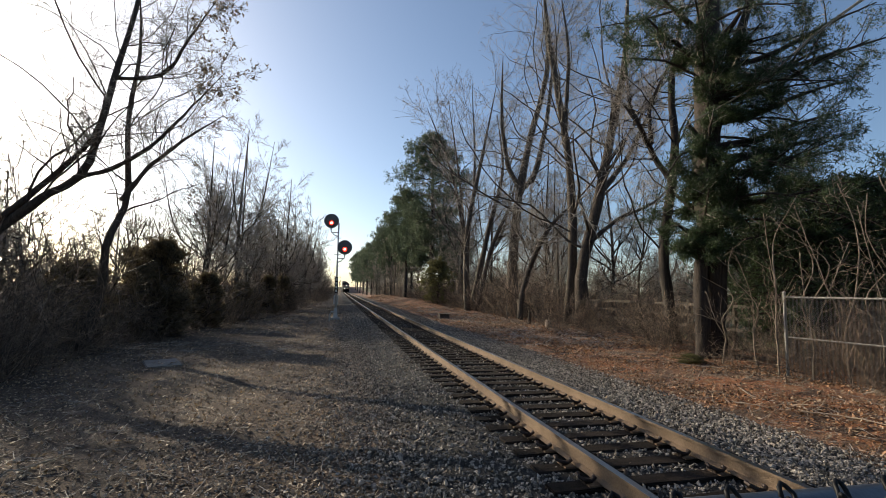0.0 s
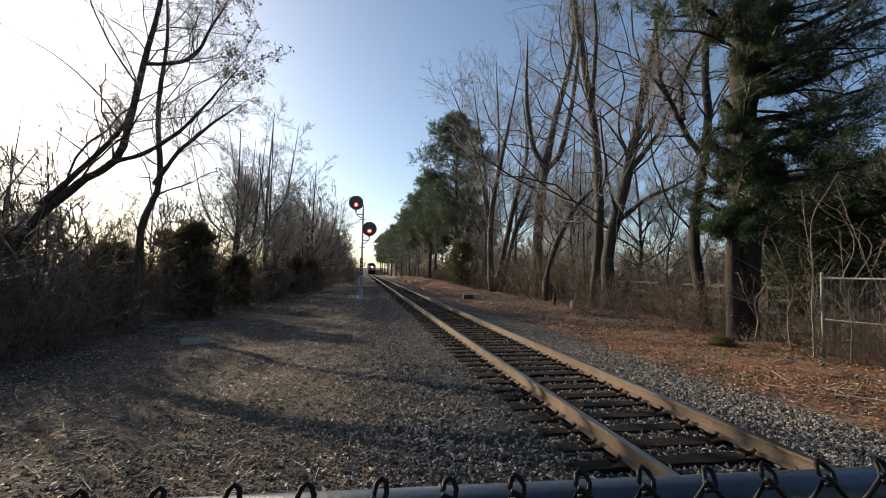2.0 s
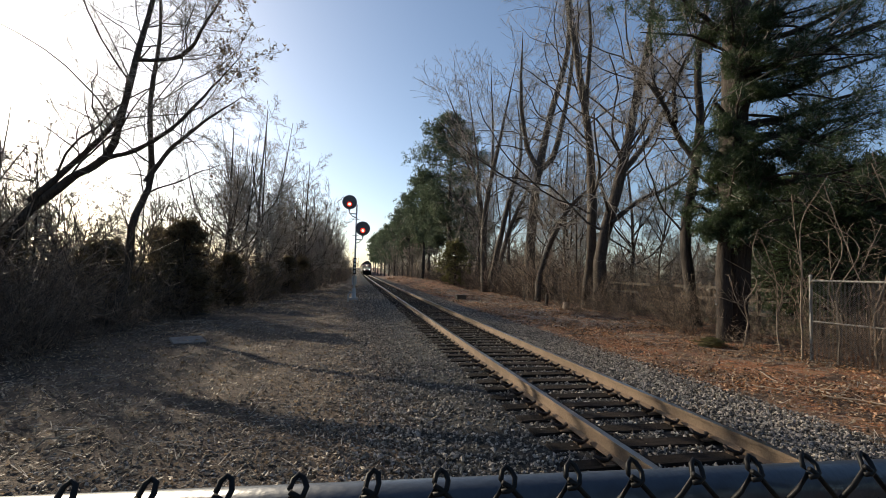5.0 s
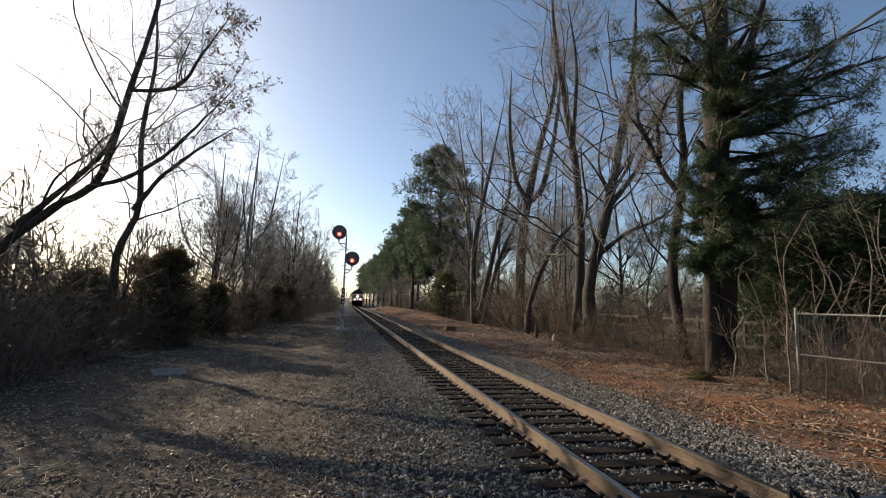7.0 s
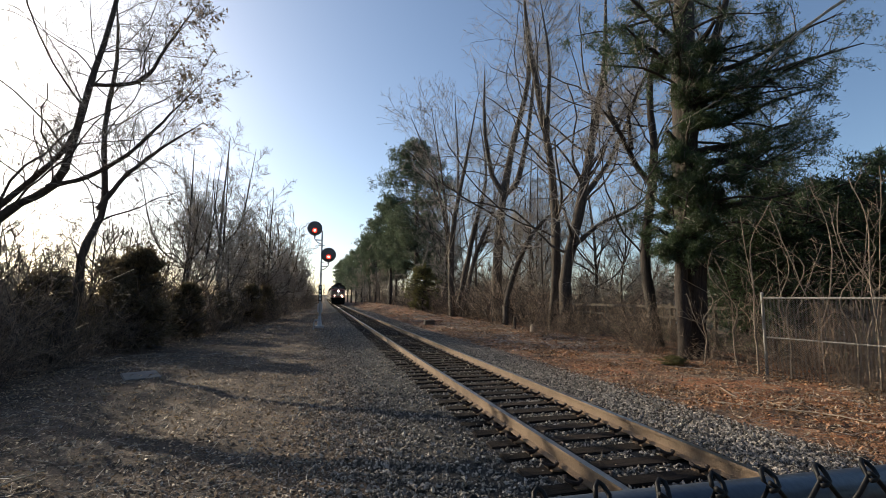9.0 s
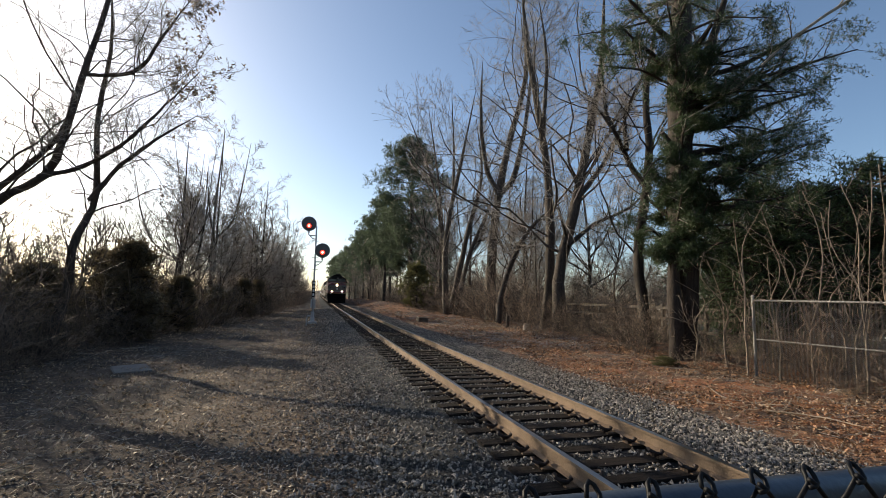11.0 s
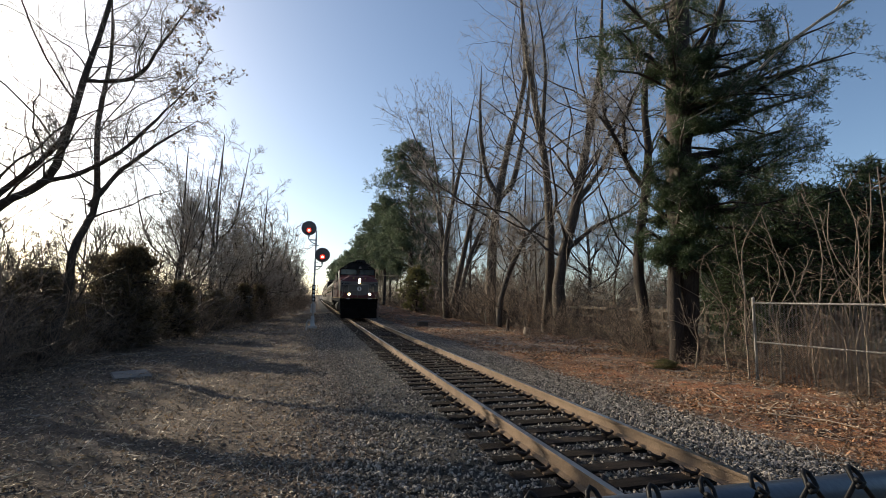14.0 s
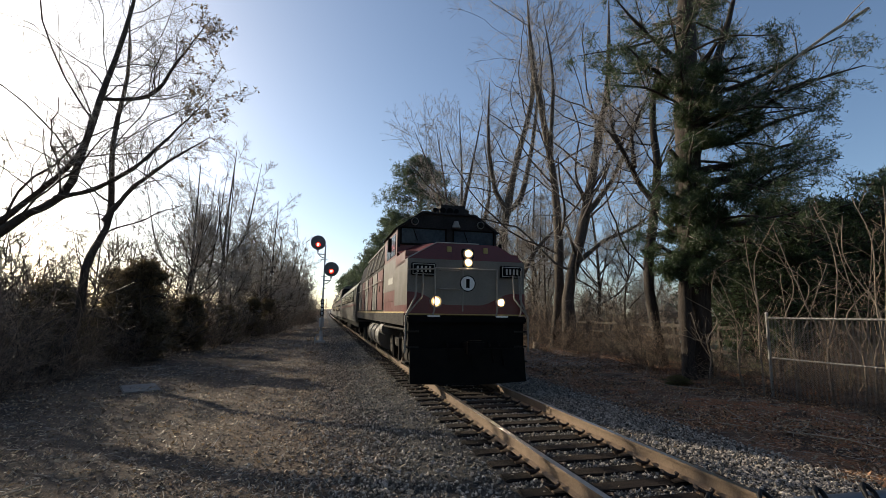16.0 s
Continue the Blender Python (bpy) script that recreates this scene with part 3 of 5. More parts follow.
def locomotive():
    l = tagged(new("locomotive"), "maroon and silver diesel passenger locomotive with lit headlights", "locomotive")
    hw = 1.5
    # nose: bands of paint over one wedge shape, front face at y 0, leaning back above
    def front(z):
        return 0.0 + max(0, z - 2.95) * 0.35

    def band(name, z0, z1, w0, w1, material, y_back, label="", off=0.0):
        o = off
        bm = loft(bmesh.new(), [
            [(-w0 - o, front(z0) - o, z0), (w0 + o, front(z0) - o, z0), (w0 + o, y_back, z0), (-w0 - o, y_back, z0)],
            [(-w1 - o, front(z1) - o, z1), (w1 + o, front(z1) - o, z1), (w1 + o, y_back, z1), (-w1 - o, y_back, z1)]])
        return part(name, bm, material, l, label)

    band("nose_lower", 1.66, 1.86, hw, hw, M_PURPLE, 2.0, "maroon lower nose")
    band("nose_middle", 1.86, 2.97, hw, hw, M_SILVER, 2.0, "silver nose band")
    bm = loft(bmesh.new(), [
        [(-hw, 0.0, 2.97), (-0.78, 0.06, 3.38), (0.78, 0.06, 3.38), (hw, 0.0, 2.97)],
        [(-hw, 1.9, 3.35), (-0.78, 1.9, 3.6), (0.78, 1.9, 3.6), (hw, 1.9, 3.35)]])
    box(bm, -hw, hw, 0.35, 1.95, 2.9, 3.2)
    part("nose_top", bm, M_PURPLE, l, "maroon sloping nose top")
    # curved maroon sweep on the nose
    bm = bmesh.new()
    v0 = [bm.verts.new((x, -0.006, 1.8)) for x in np.linspace(-1.5, 1.5, 25)]
    v1 = [bm.verts.new((x, -0.006, 1.87 + 0.30 * (lambda q: q * q * (3 - 2 * q))(min(1, max(0, (abs(x + 0.1) - 0.4) / 0.85))))) for x in np.linspace(-1.5, 1.5, 25)]
    v2 = [bm.verts.new((v.co.x, 0.02, v.co.z)) for v in v1]
    for i in range(24):
        bm.faces.new((v0[i], v0[i + 1], v1[i + 1], v1[i]))
        bm.faces.new((v1[i], v1[i + 1], v2[i + 1], v2[i]))
    part("nose_sweep", bm, M_PURPLE, l, "maroon curved sweep")
    part("nose_edge", pipe(bmesh.new(), [(-1.5, -0.005, 2.975), (-0.78, 0.055, 3.39), (0.3, 0.055, 3.395)], 0.014, 6), M_MARK, l, "pale edge line of the nose")
    part("stripe", bbox(-1.51, 1.51, -0.012, 0.05, 1.63, 1.66), M_YELLOW, l, "yellow sill stripe")
    # cab
    sec = [(-1.48, 2.0), (-1.48, 4.05), (-0.75, 4.5), (0.75, 4.5), (1.48, 4.05), (1.48, 2.0)]
    part("cab", prism(bmesh.new(), sec, 1.9, 4.6), M_PURPLE, l, "maroon cab")
    part("cab_roof", prism(bmesh.new(), [(-1.55, 4.02), (-0.8, 4.54), (0.8, 4.54), (1.55, 4.02), (1.5, 4.0), (0.75, 4.49), (-0.75, 4.49), (-1.5, 4.0)], 1.8, 4.7), M_ROOF, l)
    for x0, x1 in ((-1.36, -0.10), (0.16, 1.36)):
        w = part("windshield", bbox(x0, x1, 1.87, 1.92, 3.62, 4.04, bevel=0.015), M_SHIELD, l, "tinted windshield with the sky's reflection in its blue-grey colour")
        for a, b, c, d in ((x0 - 0.04, x1 + 0.04, 3.57, 3.62), (x0 - 0.04, x1 + 0.04, 4.04, 4.08), (x0 - 0.04, x0, 3.62, 4.04), (x1, x1 + 0.04, 3.62, 4.04)):
            part("frame", bbox(a, b, 1.86, 1.91, c, d), M_BLACK, w)
        part("wiper", pipe(bmesh.new(), [((x0 + x1) / 2 - 0.3, 1.85, 4.02), ((x0 + x1) / 2 - 0.18, 1.84, 3.7)], 0.012, 5), M_BLACK, w)
    for s in (-1, 1):
        for a, b in ((2.15, 3.0), (3.1, 3.95)):
            part("side_window", bbox(s * 1.475 - 0.02, s * 1.475 + 0.02, a, b, 3.3, 3.92, bevel=0.01), M_WINDOW, l)
        part("mirror", bbox(s * 1.66 - 0.05, s * 1.66 + 0.05, 2.05, 2.1, 3.35, 3.75, bevel=0.01), M_BLACK, l)
        lamp(l, s * 0.98 - 0.02, 1.85, 4.24, 0.085, M_WINDOW, "marker_lamp", "small unlit marker lamp")
        part("marker_plate", bbox(s * 0.47 - 0.06, s * 0.47 + 0.06, 0.0, 0.07, 3.16, 3.30, bevel=0.01), M_YELLOW, l, "small yellow square")
    part("visor", prism(bmesh.new(), [(-1.46, 4.07), (-0.74, 4.5), (0.74, 4.5), (1.46, 4.07)], 1.86, 1.9), M_ROOF, l, "sooty black cab brow")
    for x0, x1 in ((-1.47, -1.4), (-0.06, 0.12), (1.4, 1.47)):
        part("window_post", bbox(x0, x1, 1.87, 1.9, 3.5, 4.08), M_ROOF, l)
    hump = bbox(-0.25, 0.75, 2.2, 3.3, 4.5, 4.9, bevel=0.12)
    box(hump, -0.75, -0.3, 2.3, 3.0, 4.48, 4.68, bevel=0.08)
    part("roof_hump", hump, M_ROOF, l, "sooty black roof unit")
    # roof lumps: horns, bell
    bm = bmesh.new()
    for x, r in ((-0.35, 0.07), (-0.12, 0.09), (0.1, 0.09), (0.3, 0.07)):
        cyl(bm, (x, 2.1, 4.68), (x, 2.7, 4.62), r, 0.03, 12)
        cyl(bm, (x, 2.5, 4.5), (x, 2.5, 4.66), 0.03, n=8)
    box(bm, -0.55, 0.55, 2.6, 3.2, 4.5, 4.72, bevel=0.06)
    part("horns", bm, M_BLACK, l, "cluster of black air horns")
    bm = cyl(bmesh.new(), (0.19, 1.75, 4.1), (0.19, 1.75, 4.3), 0.13, 0.06, 16)
    part("bell", bm, M_RAILING, l, "small grey bell")
    # lights
    part("headlight_housing", bbox(-0.16, 0.16, -0.02, 0.2, 2.78, 3.26, bevel=0.03), M_BLACK, l)
    lamp(l, 0, -0.01, 3.13, 0.105, M_HEADLAMP)
    lamp(l, 0, -0.01, 2.91, 0.1, M_HEADLAMP)
    lamp(l, -0.80, -0.02, 1.95, 0.125, M_AMBER, "ditch_light", "warm lit ditch light")
    lamp(l, 0.84, -0.02, 1.95, 0.1, M_HEADLAMP, "ditch_light", "bright ditch light")
    # number boards and emblem
    for x0, x1 in ((-1.42, -0.82), (0.84, 1.42)):
        b = part("number_board", bbox(x0, x1, -0.09, 0.02, 2.56, 2.86, bevel=0.02), M_BLACK, l, "black number board with white marks")
        for a, e, c, d in ((x0 + 0.03, x1 - 0.03, 2.585, 2.6), (x0 + 0.03, x1 - 0.03, 2.82, 2.835), (x0 + 0.03, x0 + 0.045, 2.6, 2.82), (x1 - 0.045, x1 - 0.03, 2.6, 2.82)):
            part("rim", bbox(a, e, -0.097, -0.088, c, d), M_MARK, b)
        bars(b, x0 + 0.1, x1 - 0.1, -0.0945, 2.64, 2.78, 4)
    e = part("emblem", cyl(bmesh.new(), (0.0, -0.012, 2.40), (0.0, 0.0, 2.40), 0.2, n=32), M_BLACK, l, "round black and white emblem")
    part("emblem_face", cyl(bmesh.new(), (0.0, -0.018, 2.40), (0.0, -0.012, 2.40), 0.175, n=32), M_WHITE, e)
    part("emblem_mark", bbox(-0.045, 0.045, -0.024, -0.018, 2.29, 2.51), M_BLACK, e)
    # nose door seams and grab rails
    for x in (-0.12, 0.75):
        part("door_seam", bbox(x - 0.012, x + 0.012, -0.012, 0.01, 1.72, 2.72), M_RAILING, l)
    for z in (2.70, 2.25):
        part("grab_rail", pipe(bmesh.new(), [(-0.72, 0.0, z), (-0.70, -0.06, z), (-0.22, -0.06, z), (-0.2, 0.0, z)], 0.014, 6), M_RAILING, l)
    for x in (-0.86, 0.72, 1.35):
        part("handrail", pipe(bmesh.new(), [(x, -0.02, 2.74), (x, -0.14, 2.74), (x, -0.14, 1.75), (x - 0.04, -0.14, 1.62)], 0.02, 8), M_RAILING, l)
    part("handrail", pipe(bmesh.new(), [(-1.5, -0.14, 2.68), (-0.86, -0.14, 2.72)], 0.018, 8), M_RAILING, l)
    part("handrail", pipe(bmesh.new(), [(-0.86, -0.14, 2.74), (0.72, -0.14, 2.74)], 0.016, 8), M_RAILING, l)
    for s in (-1, 1):
        for o in (0.0, 0.16):
            part("corner_rail", pipe(bmesh.new(), [(s * (1.30 - o), -0.12, 2.62), (s * (1.32 - o), -0.14, 2.05), (s * 1.54, -0.1, 1.6), (s * 1.54, -0.1, 0.75)], 0.022, 8), M_RAILING, l)
        part("step_light", bbox(s * 0.86 - 0.15, s * 0.86 + 0.15, -0.1, -0.05, 1.585, 1.625), M_WHITE, l)
        for k in range(3):
            part("corner_step", bbox(s * 1.36 - 0.16, s * 1.36 + 0.16, -0.05, 0.3, 0.5 + k * 0.36, 0.54 + k * 0.36), M_UNDER, l)
    # front platform, pilot, coupler
    part("anticlimber", bbox(-1.5, 1.5, -0.12, 0.4, 1.44, 1.60, bevel=0.03), M_BLACK, l)
    part("pilot_plate", bbox(-1.45, 1.45, -0.02, 0.12, 0.75, 1.45), M_BLACK, l)
    bm = loft(bmesh.new(), [
        [(-1.42, -0.12, 0.85), (0, -0.32, 0.85), (1.42, -0.12, 0.85), (1.42, 0.05, 0.85), (-1.42, 0.05, 0.85)],
        [(-1.42, -0.22, 0.07), (0, -0.5, 0.06), (1.42, -0.22, 0.07), (1.42, -0.1, 0.07), (-1.42, -0.1, 0.07)]])
    part("snow_plow", bm, M_BLACK, l, "black steel plow")
    bm = bbox(-0.13, 0.13, -0.55, 0.1, 0.78, 1.02, bevel=0.03)
    box(bm, -0.2, 0.2, -0.72, -0.5, 0.72, 1.06, bevel=0.04)
    part("coupler", bm, M_BLACK, l)
    for x in (-0.55, 0.5, 0.75):
        part("air_hose", pipe(bmesh.new(), [(x, -0.05, 1.0), (x, -0.25, 0.9), (x + 0.05, -0.3, 0.6), (x + 0.1, -0.22, 0.45)], 0.025, 6), M_BLACK, l)
    # long body
    part("side_sill", bbox(-1.5, 1.5, 0.4, 16.8, 1.36, 1.66), M_UNDER, l)
    part("body_lower", bbox(-1.46, 1.46, 2.0, 4.7, 1.66, 2.3), M_PURPLE, l, "maroon lower body side")
    part("engine_side", bbox(-1.452, 1.452, 4.7, 16.4, 1.66, 2.3), M_UNDER, l, "grimy dark engine-room side")
    part("body_upper", bbox(-1.455, 1.455, 4.6, 16.4, 2.3, 3.25), M_UNDER, l, "grimy dark body side")
    part("body_side_front", bbox(-1.49, 1.49, 2.0, 4.6, 2.3, 3.22), M_SILVER, l)
    bm = prism(bmesh.new(), [(-1.44, 3.25), (-1.2, 4.15), (-0.7, 4.42), (0.7, 4.42), (1.2, 4.15), (1.44, 3.25)], 4.6, 16.3)
    part("hood_roof", bm, M_ROOF, l)
    for s in (-1, 1):
        for k in range(4):
            y = 5.0 + k * 1.7
            bm = loft(bmesh.new(), [[(s * 1.45, y, 3.3), (s * 1.45, y + 1.3, 3.3), (s * 1.23, y + 1.3, 4.12), (s * 1.23, y, 4.12)],
                                    [(s * 1.47, y, 3.3), (s * 1.47, y + 1.3, 3.3), (s * 1.25, y + 1.3, 4.12), (s * 1.25, y, 4.12)]])
            part("air_intake", bm, M_BLACK, l)
            bm = pipe(bmesh.new(), [(s * 1.475, y + 1.5, 3.26), (s * 1.25, y + 1.5, 4.16)], 0.03, 6)
            part("roof_rib", bm, M_TANK, l)
        part("roof_rail", bbox(s * 1.24 - 0.05, s * 1.24 + 0.05, 4.4, 13.0, 4.14, 4.2), M_TANK, l)
        for k in range(6):
            y = 5.0 + k * 1.8
            part("side_door", bbox(s * 1.47 - 0.015, s * 1.47 + 0.015, y, y + 1.5, 1.75, 3.15, bevel=0.01), M_TANK if k % 2 else M_PURPLE, l)
            part("door_latch", bbox(s * 1.5 - 0.015, s * 1.5 + 0.015, y + 0.7, y + 0.78, 2.4, 2.6), M_RAILING, l)
        part("side_rail", pipe(bmesh.new(), [(s * 1.54, 4.8, 2.75), (s * 1.54, 16.2, 2.75)], 0.018, 6), M_RAILING, l)
        part("lettering_patch", bbox(s * 1.492 - 0.004, s * 1.492 + 0.004, 2.5, 3.4, 2.5, 2.68), M_MARK, l, "pale illegible lettering")
        part("side_stripe", bbox(s * 1.497 - 0.004, s * 1.497 + 0.004, 0.35, 16.4, 1.66, 1.70), M_YELLOW, l)
    side = [(-0.98 - 0.45 * math.sin(radians(a)), 0.82 - 0.48 * math.cos(radians(a))) for a in range(0, 181, 18)]
    bm = prism(bmesh.new(), side + [(-x, z) for x, z in side[::-1]], 6.1, 10.4)
    tank = part("fuel_tank", bm, M_TANK, l, "dusty grey rounded fuel tank")
    for y in (6.15, 7.5, 8.9, 10.25):
        part("tank_band", prism(bmesh.new(), [(x * 1.012, 0.82 + (z - 0.82) * 1.03) for x, z in side] + [(-x * 1.012, 0.82 + (z - 0.82) * 1.03) for x, z in side[::-1]], y, y + 0.1), M_UNDER, tank)
    for s in (-1, 1):
        part("air_tank", cyl(bmesh.new(), (s * 1.25, 5.2, 1.1), (s * 1.25, 6.0, 1.1), 0.2, n=14), M_TANK, l)
        part("pipework", pipe(bmesh.new(), [(s * 1.35, 1.0, 1.25), (s * 1.35, 5.0, 1.22), (s * 1.35, 6.2, 1.3)], 0.03, 6), M_UNDER, l)
    truck(l, 3.4, WHEELS)
    truck(l, 13.4, WHEELS)
    return l


def coach(high):
    """A passenger car, single or double deck, its front end at y 0."""
    c = tagged(new("passenger_coach"), "double-deck silver passenger coach" if high else "single-deck stainless passenger coach with a dark window band", "railway coach", group="coaches of the train")
    top = 4.65 if high else 3.72
    bm = prism(bmesh.new(), [(-1.5, 1.1), (-1.52, 1.5), (-1.5, top - 0.55), (-1.25, top - 0.15), (-0.6, top), (0.6, top), (1.25, top - 0.15), (1.5, top - 0.55), (1.52, 1.5), (1.5, 1.1)], 0.0, 25.6)
    part("body", bm, M_STEELCAR, c)
    part("roof", prism(bmesh.new(), [(-1.3, top - 0.13), (-0.6, top + 0.03), (0.6, top + 0.03), (1.3, top - 0.13)], 0.05, 25.5), M_ROOF, c)
    part("end_wall", bbox(-1.4, 1.4, -0.03, 0.0, 1.2, top - 0.3), M_UNDER, c)
    part("diaphragm", bbox(-0.55, 0.55, -0.4, -0.03, 1.2, 3.3, bevel=0.04), M_BLACK, c)
    for s in (-1, 1):
        for z in ([1.75, 3.15] if high else [2.35]):
            part("window_band", bbox(s * 1.515 - 0.012, s * 1.515 + 0.012, 2.6, 23.0, z, z + 0.75), M_BLACK, c)
            for k in range(12):
                y = 2.8 + k * 1.68
                part("window", bbox(s * 1.53 - 0.01, s * 1.53 + 0.01, y, y + 1.35, z + 0.06, z + 0.69, bevel=0.01), M_WINDOW, c)
        for z in np.arange(1.25, 1.7, 0.12) if not high else (1.3, 1.45):
            part("side_rib", bbox(s * 1.52 - 0.015, s * 1.52 + 0.015, 0.2, 25.4, float(z), float(z) + 0.05), M_STEELCAR, c)
        part("stripe", bbox(s * 1.52 - 0.012, s * 1.52 + 0.012, 0.2, 25.4, 2.05 if not high else 2.75, 2.2 if not high else 2.95), M_PURPLE, c)
        for y in (1.0, 23.6):
            part("door", bbox(s * 1.505 - 0.02, s * 1.505 + 0.02, y, y + 0.95, 1.25, 3.2, bevel=0.02), M_SILVER, c)
    part("underframe", bbox(-1.3, 1.3, 0.2, 25.4, 0.75, 1.1), M_UNDER, c)
    part("equipment_box", bbox(-1.25, 1.25, 9.5, 15.0, 0.4, 0.78, bevel=0.04), M_UNDER, c)
    truck(c, 3.2, COACH_WHEELS, 2.5, 0.45)
    truck(c, 22.4, COACH_WHEELS, 2.5, 0.45)
    part("coupler", bbox(-0.12, 0.12, -0.55, 0.2, 0.75, 0.98), M_UNDER, c)
    return c


COACH_WHEELS = []
loco = locomotive()
coaches = [(coach(False), 17.7), (coach(True), 44.1)]
coaches.append((copy_thing(coaches[1][0], pose(0, 0, 0)), 70.5))
coaches.append((copy_thing(coaches[0][0], pose(0, 0, 0)), 96.9))


# ---- trees ----
def curve_pts(ctrl, n):
    """Smooth line through control points (x, y, z, radius)."""
    c = np.asarray(ctrl, float)
    c = np.vstack([2 * c[0] - c[1], c, 2 * c[-1] - c[-2]])
    t = np.linspace(0, len(c) - 3 - 1e-6, n)
    i = t.astype(int)
    f = (t - i)[:, None]
    p0, p1, p2, p3 = c[i], c[i + 1], c[i + 2], c[i + 3]
    return 0.5 * (2 * p1 + (p2 - p0) * f + (2 * p0 - 5 * p1 + 4 * p2 - p3) * f * f + (3 * p1 - p0 - 3 * p2 + p3) * f ** 3)


def tubes(P, R, sides):
    """Tubes along P (n, k, 3) with radii R (n, k): vertices and quads."""
    n, k, _ = P.shape
    d = P[:, -1] - P[:, 0]
    d /= np.linalg.norm(d, axis=1, keepdims=True) + 1e-9
    a = np.where(np.abs(d[:, 2:3]) < 0.8, np.array([[0, 0, 1.0]]), np.array([[1.0, 0, 0]]))
    s = np.cross(d, a)
    s /= np.linalg.norm(s, axis=1, keepdims=True)
    t = np.cross(s, d)
    an = np.arange(sides) * 2 * math.pi / sides
    ring = s[:, None] * np.cos(an)[None, :, None] + t[:, None] * np.sin(an)[None, :, None]
    V = P[:, :, None] + ring[:, None] * R[:, :, None, None]
    base = (np.arange(n) * k * sides)[:, None, None]
    j, i = np.meshgrid(np.arange(k - 1), np.arange(sides), indexing="ij")
    q = np.stack([j * sides + i, j * sides + (i + 1) % sides, (j + 1) * sides + (i + 1) % sides, (j + 1) * sides + i], -1).reshape(1, -1, 4)
    return V.reshape(-1, 3), (base + q).reshape(-1, 4)


def sprout(r, P, R, m, s0, s1, ang, ratio, up, wob, k, thin=0.55, lmax=99.0):
    """m shoots on every branch of P, R."""
    n, kp, _ = P.shape
    L = np.linalg.norm(np.diff(P, axis=1), axis=2).sum(1)
    s = r.uniform(s0, s1, (n, m)) * (kp - 1)
    i = np.minimum(s.astype(int), kp - 2)
    f = (s - i)[..., None]
    rows = np.arange(n)[:, None]
    a, b = P[rows, i], P[rows, i + 1]
    o = a + (b - a) * f
    rad = (R[rows, i] * (1 - f[..., 0]) + R[rows, i + 1] * f[..., 0]) * thin * r.uniform(0.7, 1.1, (n, m))
    d = (b - a) / (np.linalg.norm(b - a, axis=2, keepdims=True) + 1e-9)
    q = np.cross(d, r.normal(0, 1, d.shape))
    q /= np.linalg.norm(q, axis=2, keepdims=True) + 1e-9
    g = np.radians(ang) * r.uniform(0.7, 1.25, (n, m, 1))
    d = d * np.cos(g) + q * np.sin(g)
    ln = np.minimum(L[:, None] * ratio * r.uniform(0.55, 1.15, (n, m)) * (1.15 - 0.55 * s / (kp - 1)), lmax)
    step = (ln / (k - 1))[..., None]
    pts, cur = [o], o
    for _ in range(k - 1):
        d = d + r.normal(0, wob, d.shape)
        d[..., 2] += up
        d /= np.linalg.norm(d, axis=2, keepdims=True)
        cur = cur + d * step
        pts.append(cur)
    Q = np.stack(pts, 2).reshape(n * m, k, 3)
    taper = np.linspace(1, 0.35, k)
    return Q, rad.reshape(-1, 1) * taper


def tree_parts(name, limbs, levels, seed, bark, twig, sides=10, rmin=0.006, seg=20, shoot=5):
    """A bare tree: thick limbs given by control points, then shoots of shoots. Returns the thing and its last shoots."""
    r = np.random.default_rng(seed)
    P = np.stack([curve_pts(c, seg) for c in limbs])
    R = np.maximum(P[..., 3], 0.01)
    P = P[..., :3] + np.cumsum(r.normal(0, 0.028, P[..., :3].shape), 1) * R[..., None] ** 0.3
    ob = new(name)
    v, f = tubes(P, R, sides)
    v = v + (v - np.repeat(P.reshape(-1, 3), sides, axis=0)) * r.normal(0, 0.1, (len(v), 1))
    VT, FT, VC, FC = [v], [f], [], []
    for li, lv in enumerate(levels):
        P, R = sprout(r, P, R, **lv)
        R = np.maximum(R, rmin * (0.8 ** li))
        v, f = tubes(P, R, shoot if li == 0 else 3)
        V_, F_ = (VT, FT) if li == 0 else (VC, FC)
        V_.append(v)
        F_.append(f + sum(len(x) for x in V_[:-1]))
    new("trunk", fast_mesh("trunk", np.concatenate(VT), np.concatenate(FT), bark, True)).parent = ob
    if VC:
        new("crown", fast_mesh("crown", np.concatenate(VC), np.concatenate(FC), twig)).parent = ob
    return ob, P, R, r


def lv(m, s0, s1, ang, ratio, up, wob, k, thin=0.5, lmax=99.0):
    return dict(m=m, s0=s0, s1=s1, ang=ang, ratio=ratio, up=up, wob=wob, k=k, thin=thin, lmax=lmax)


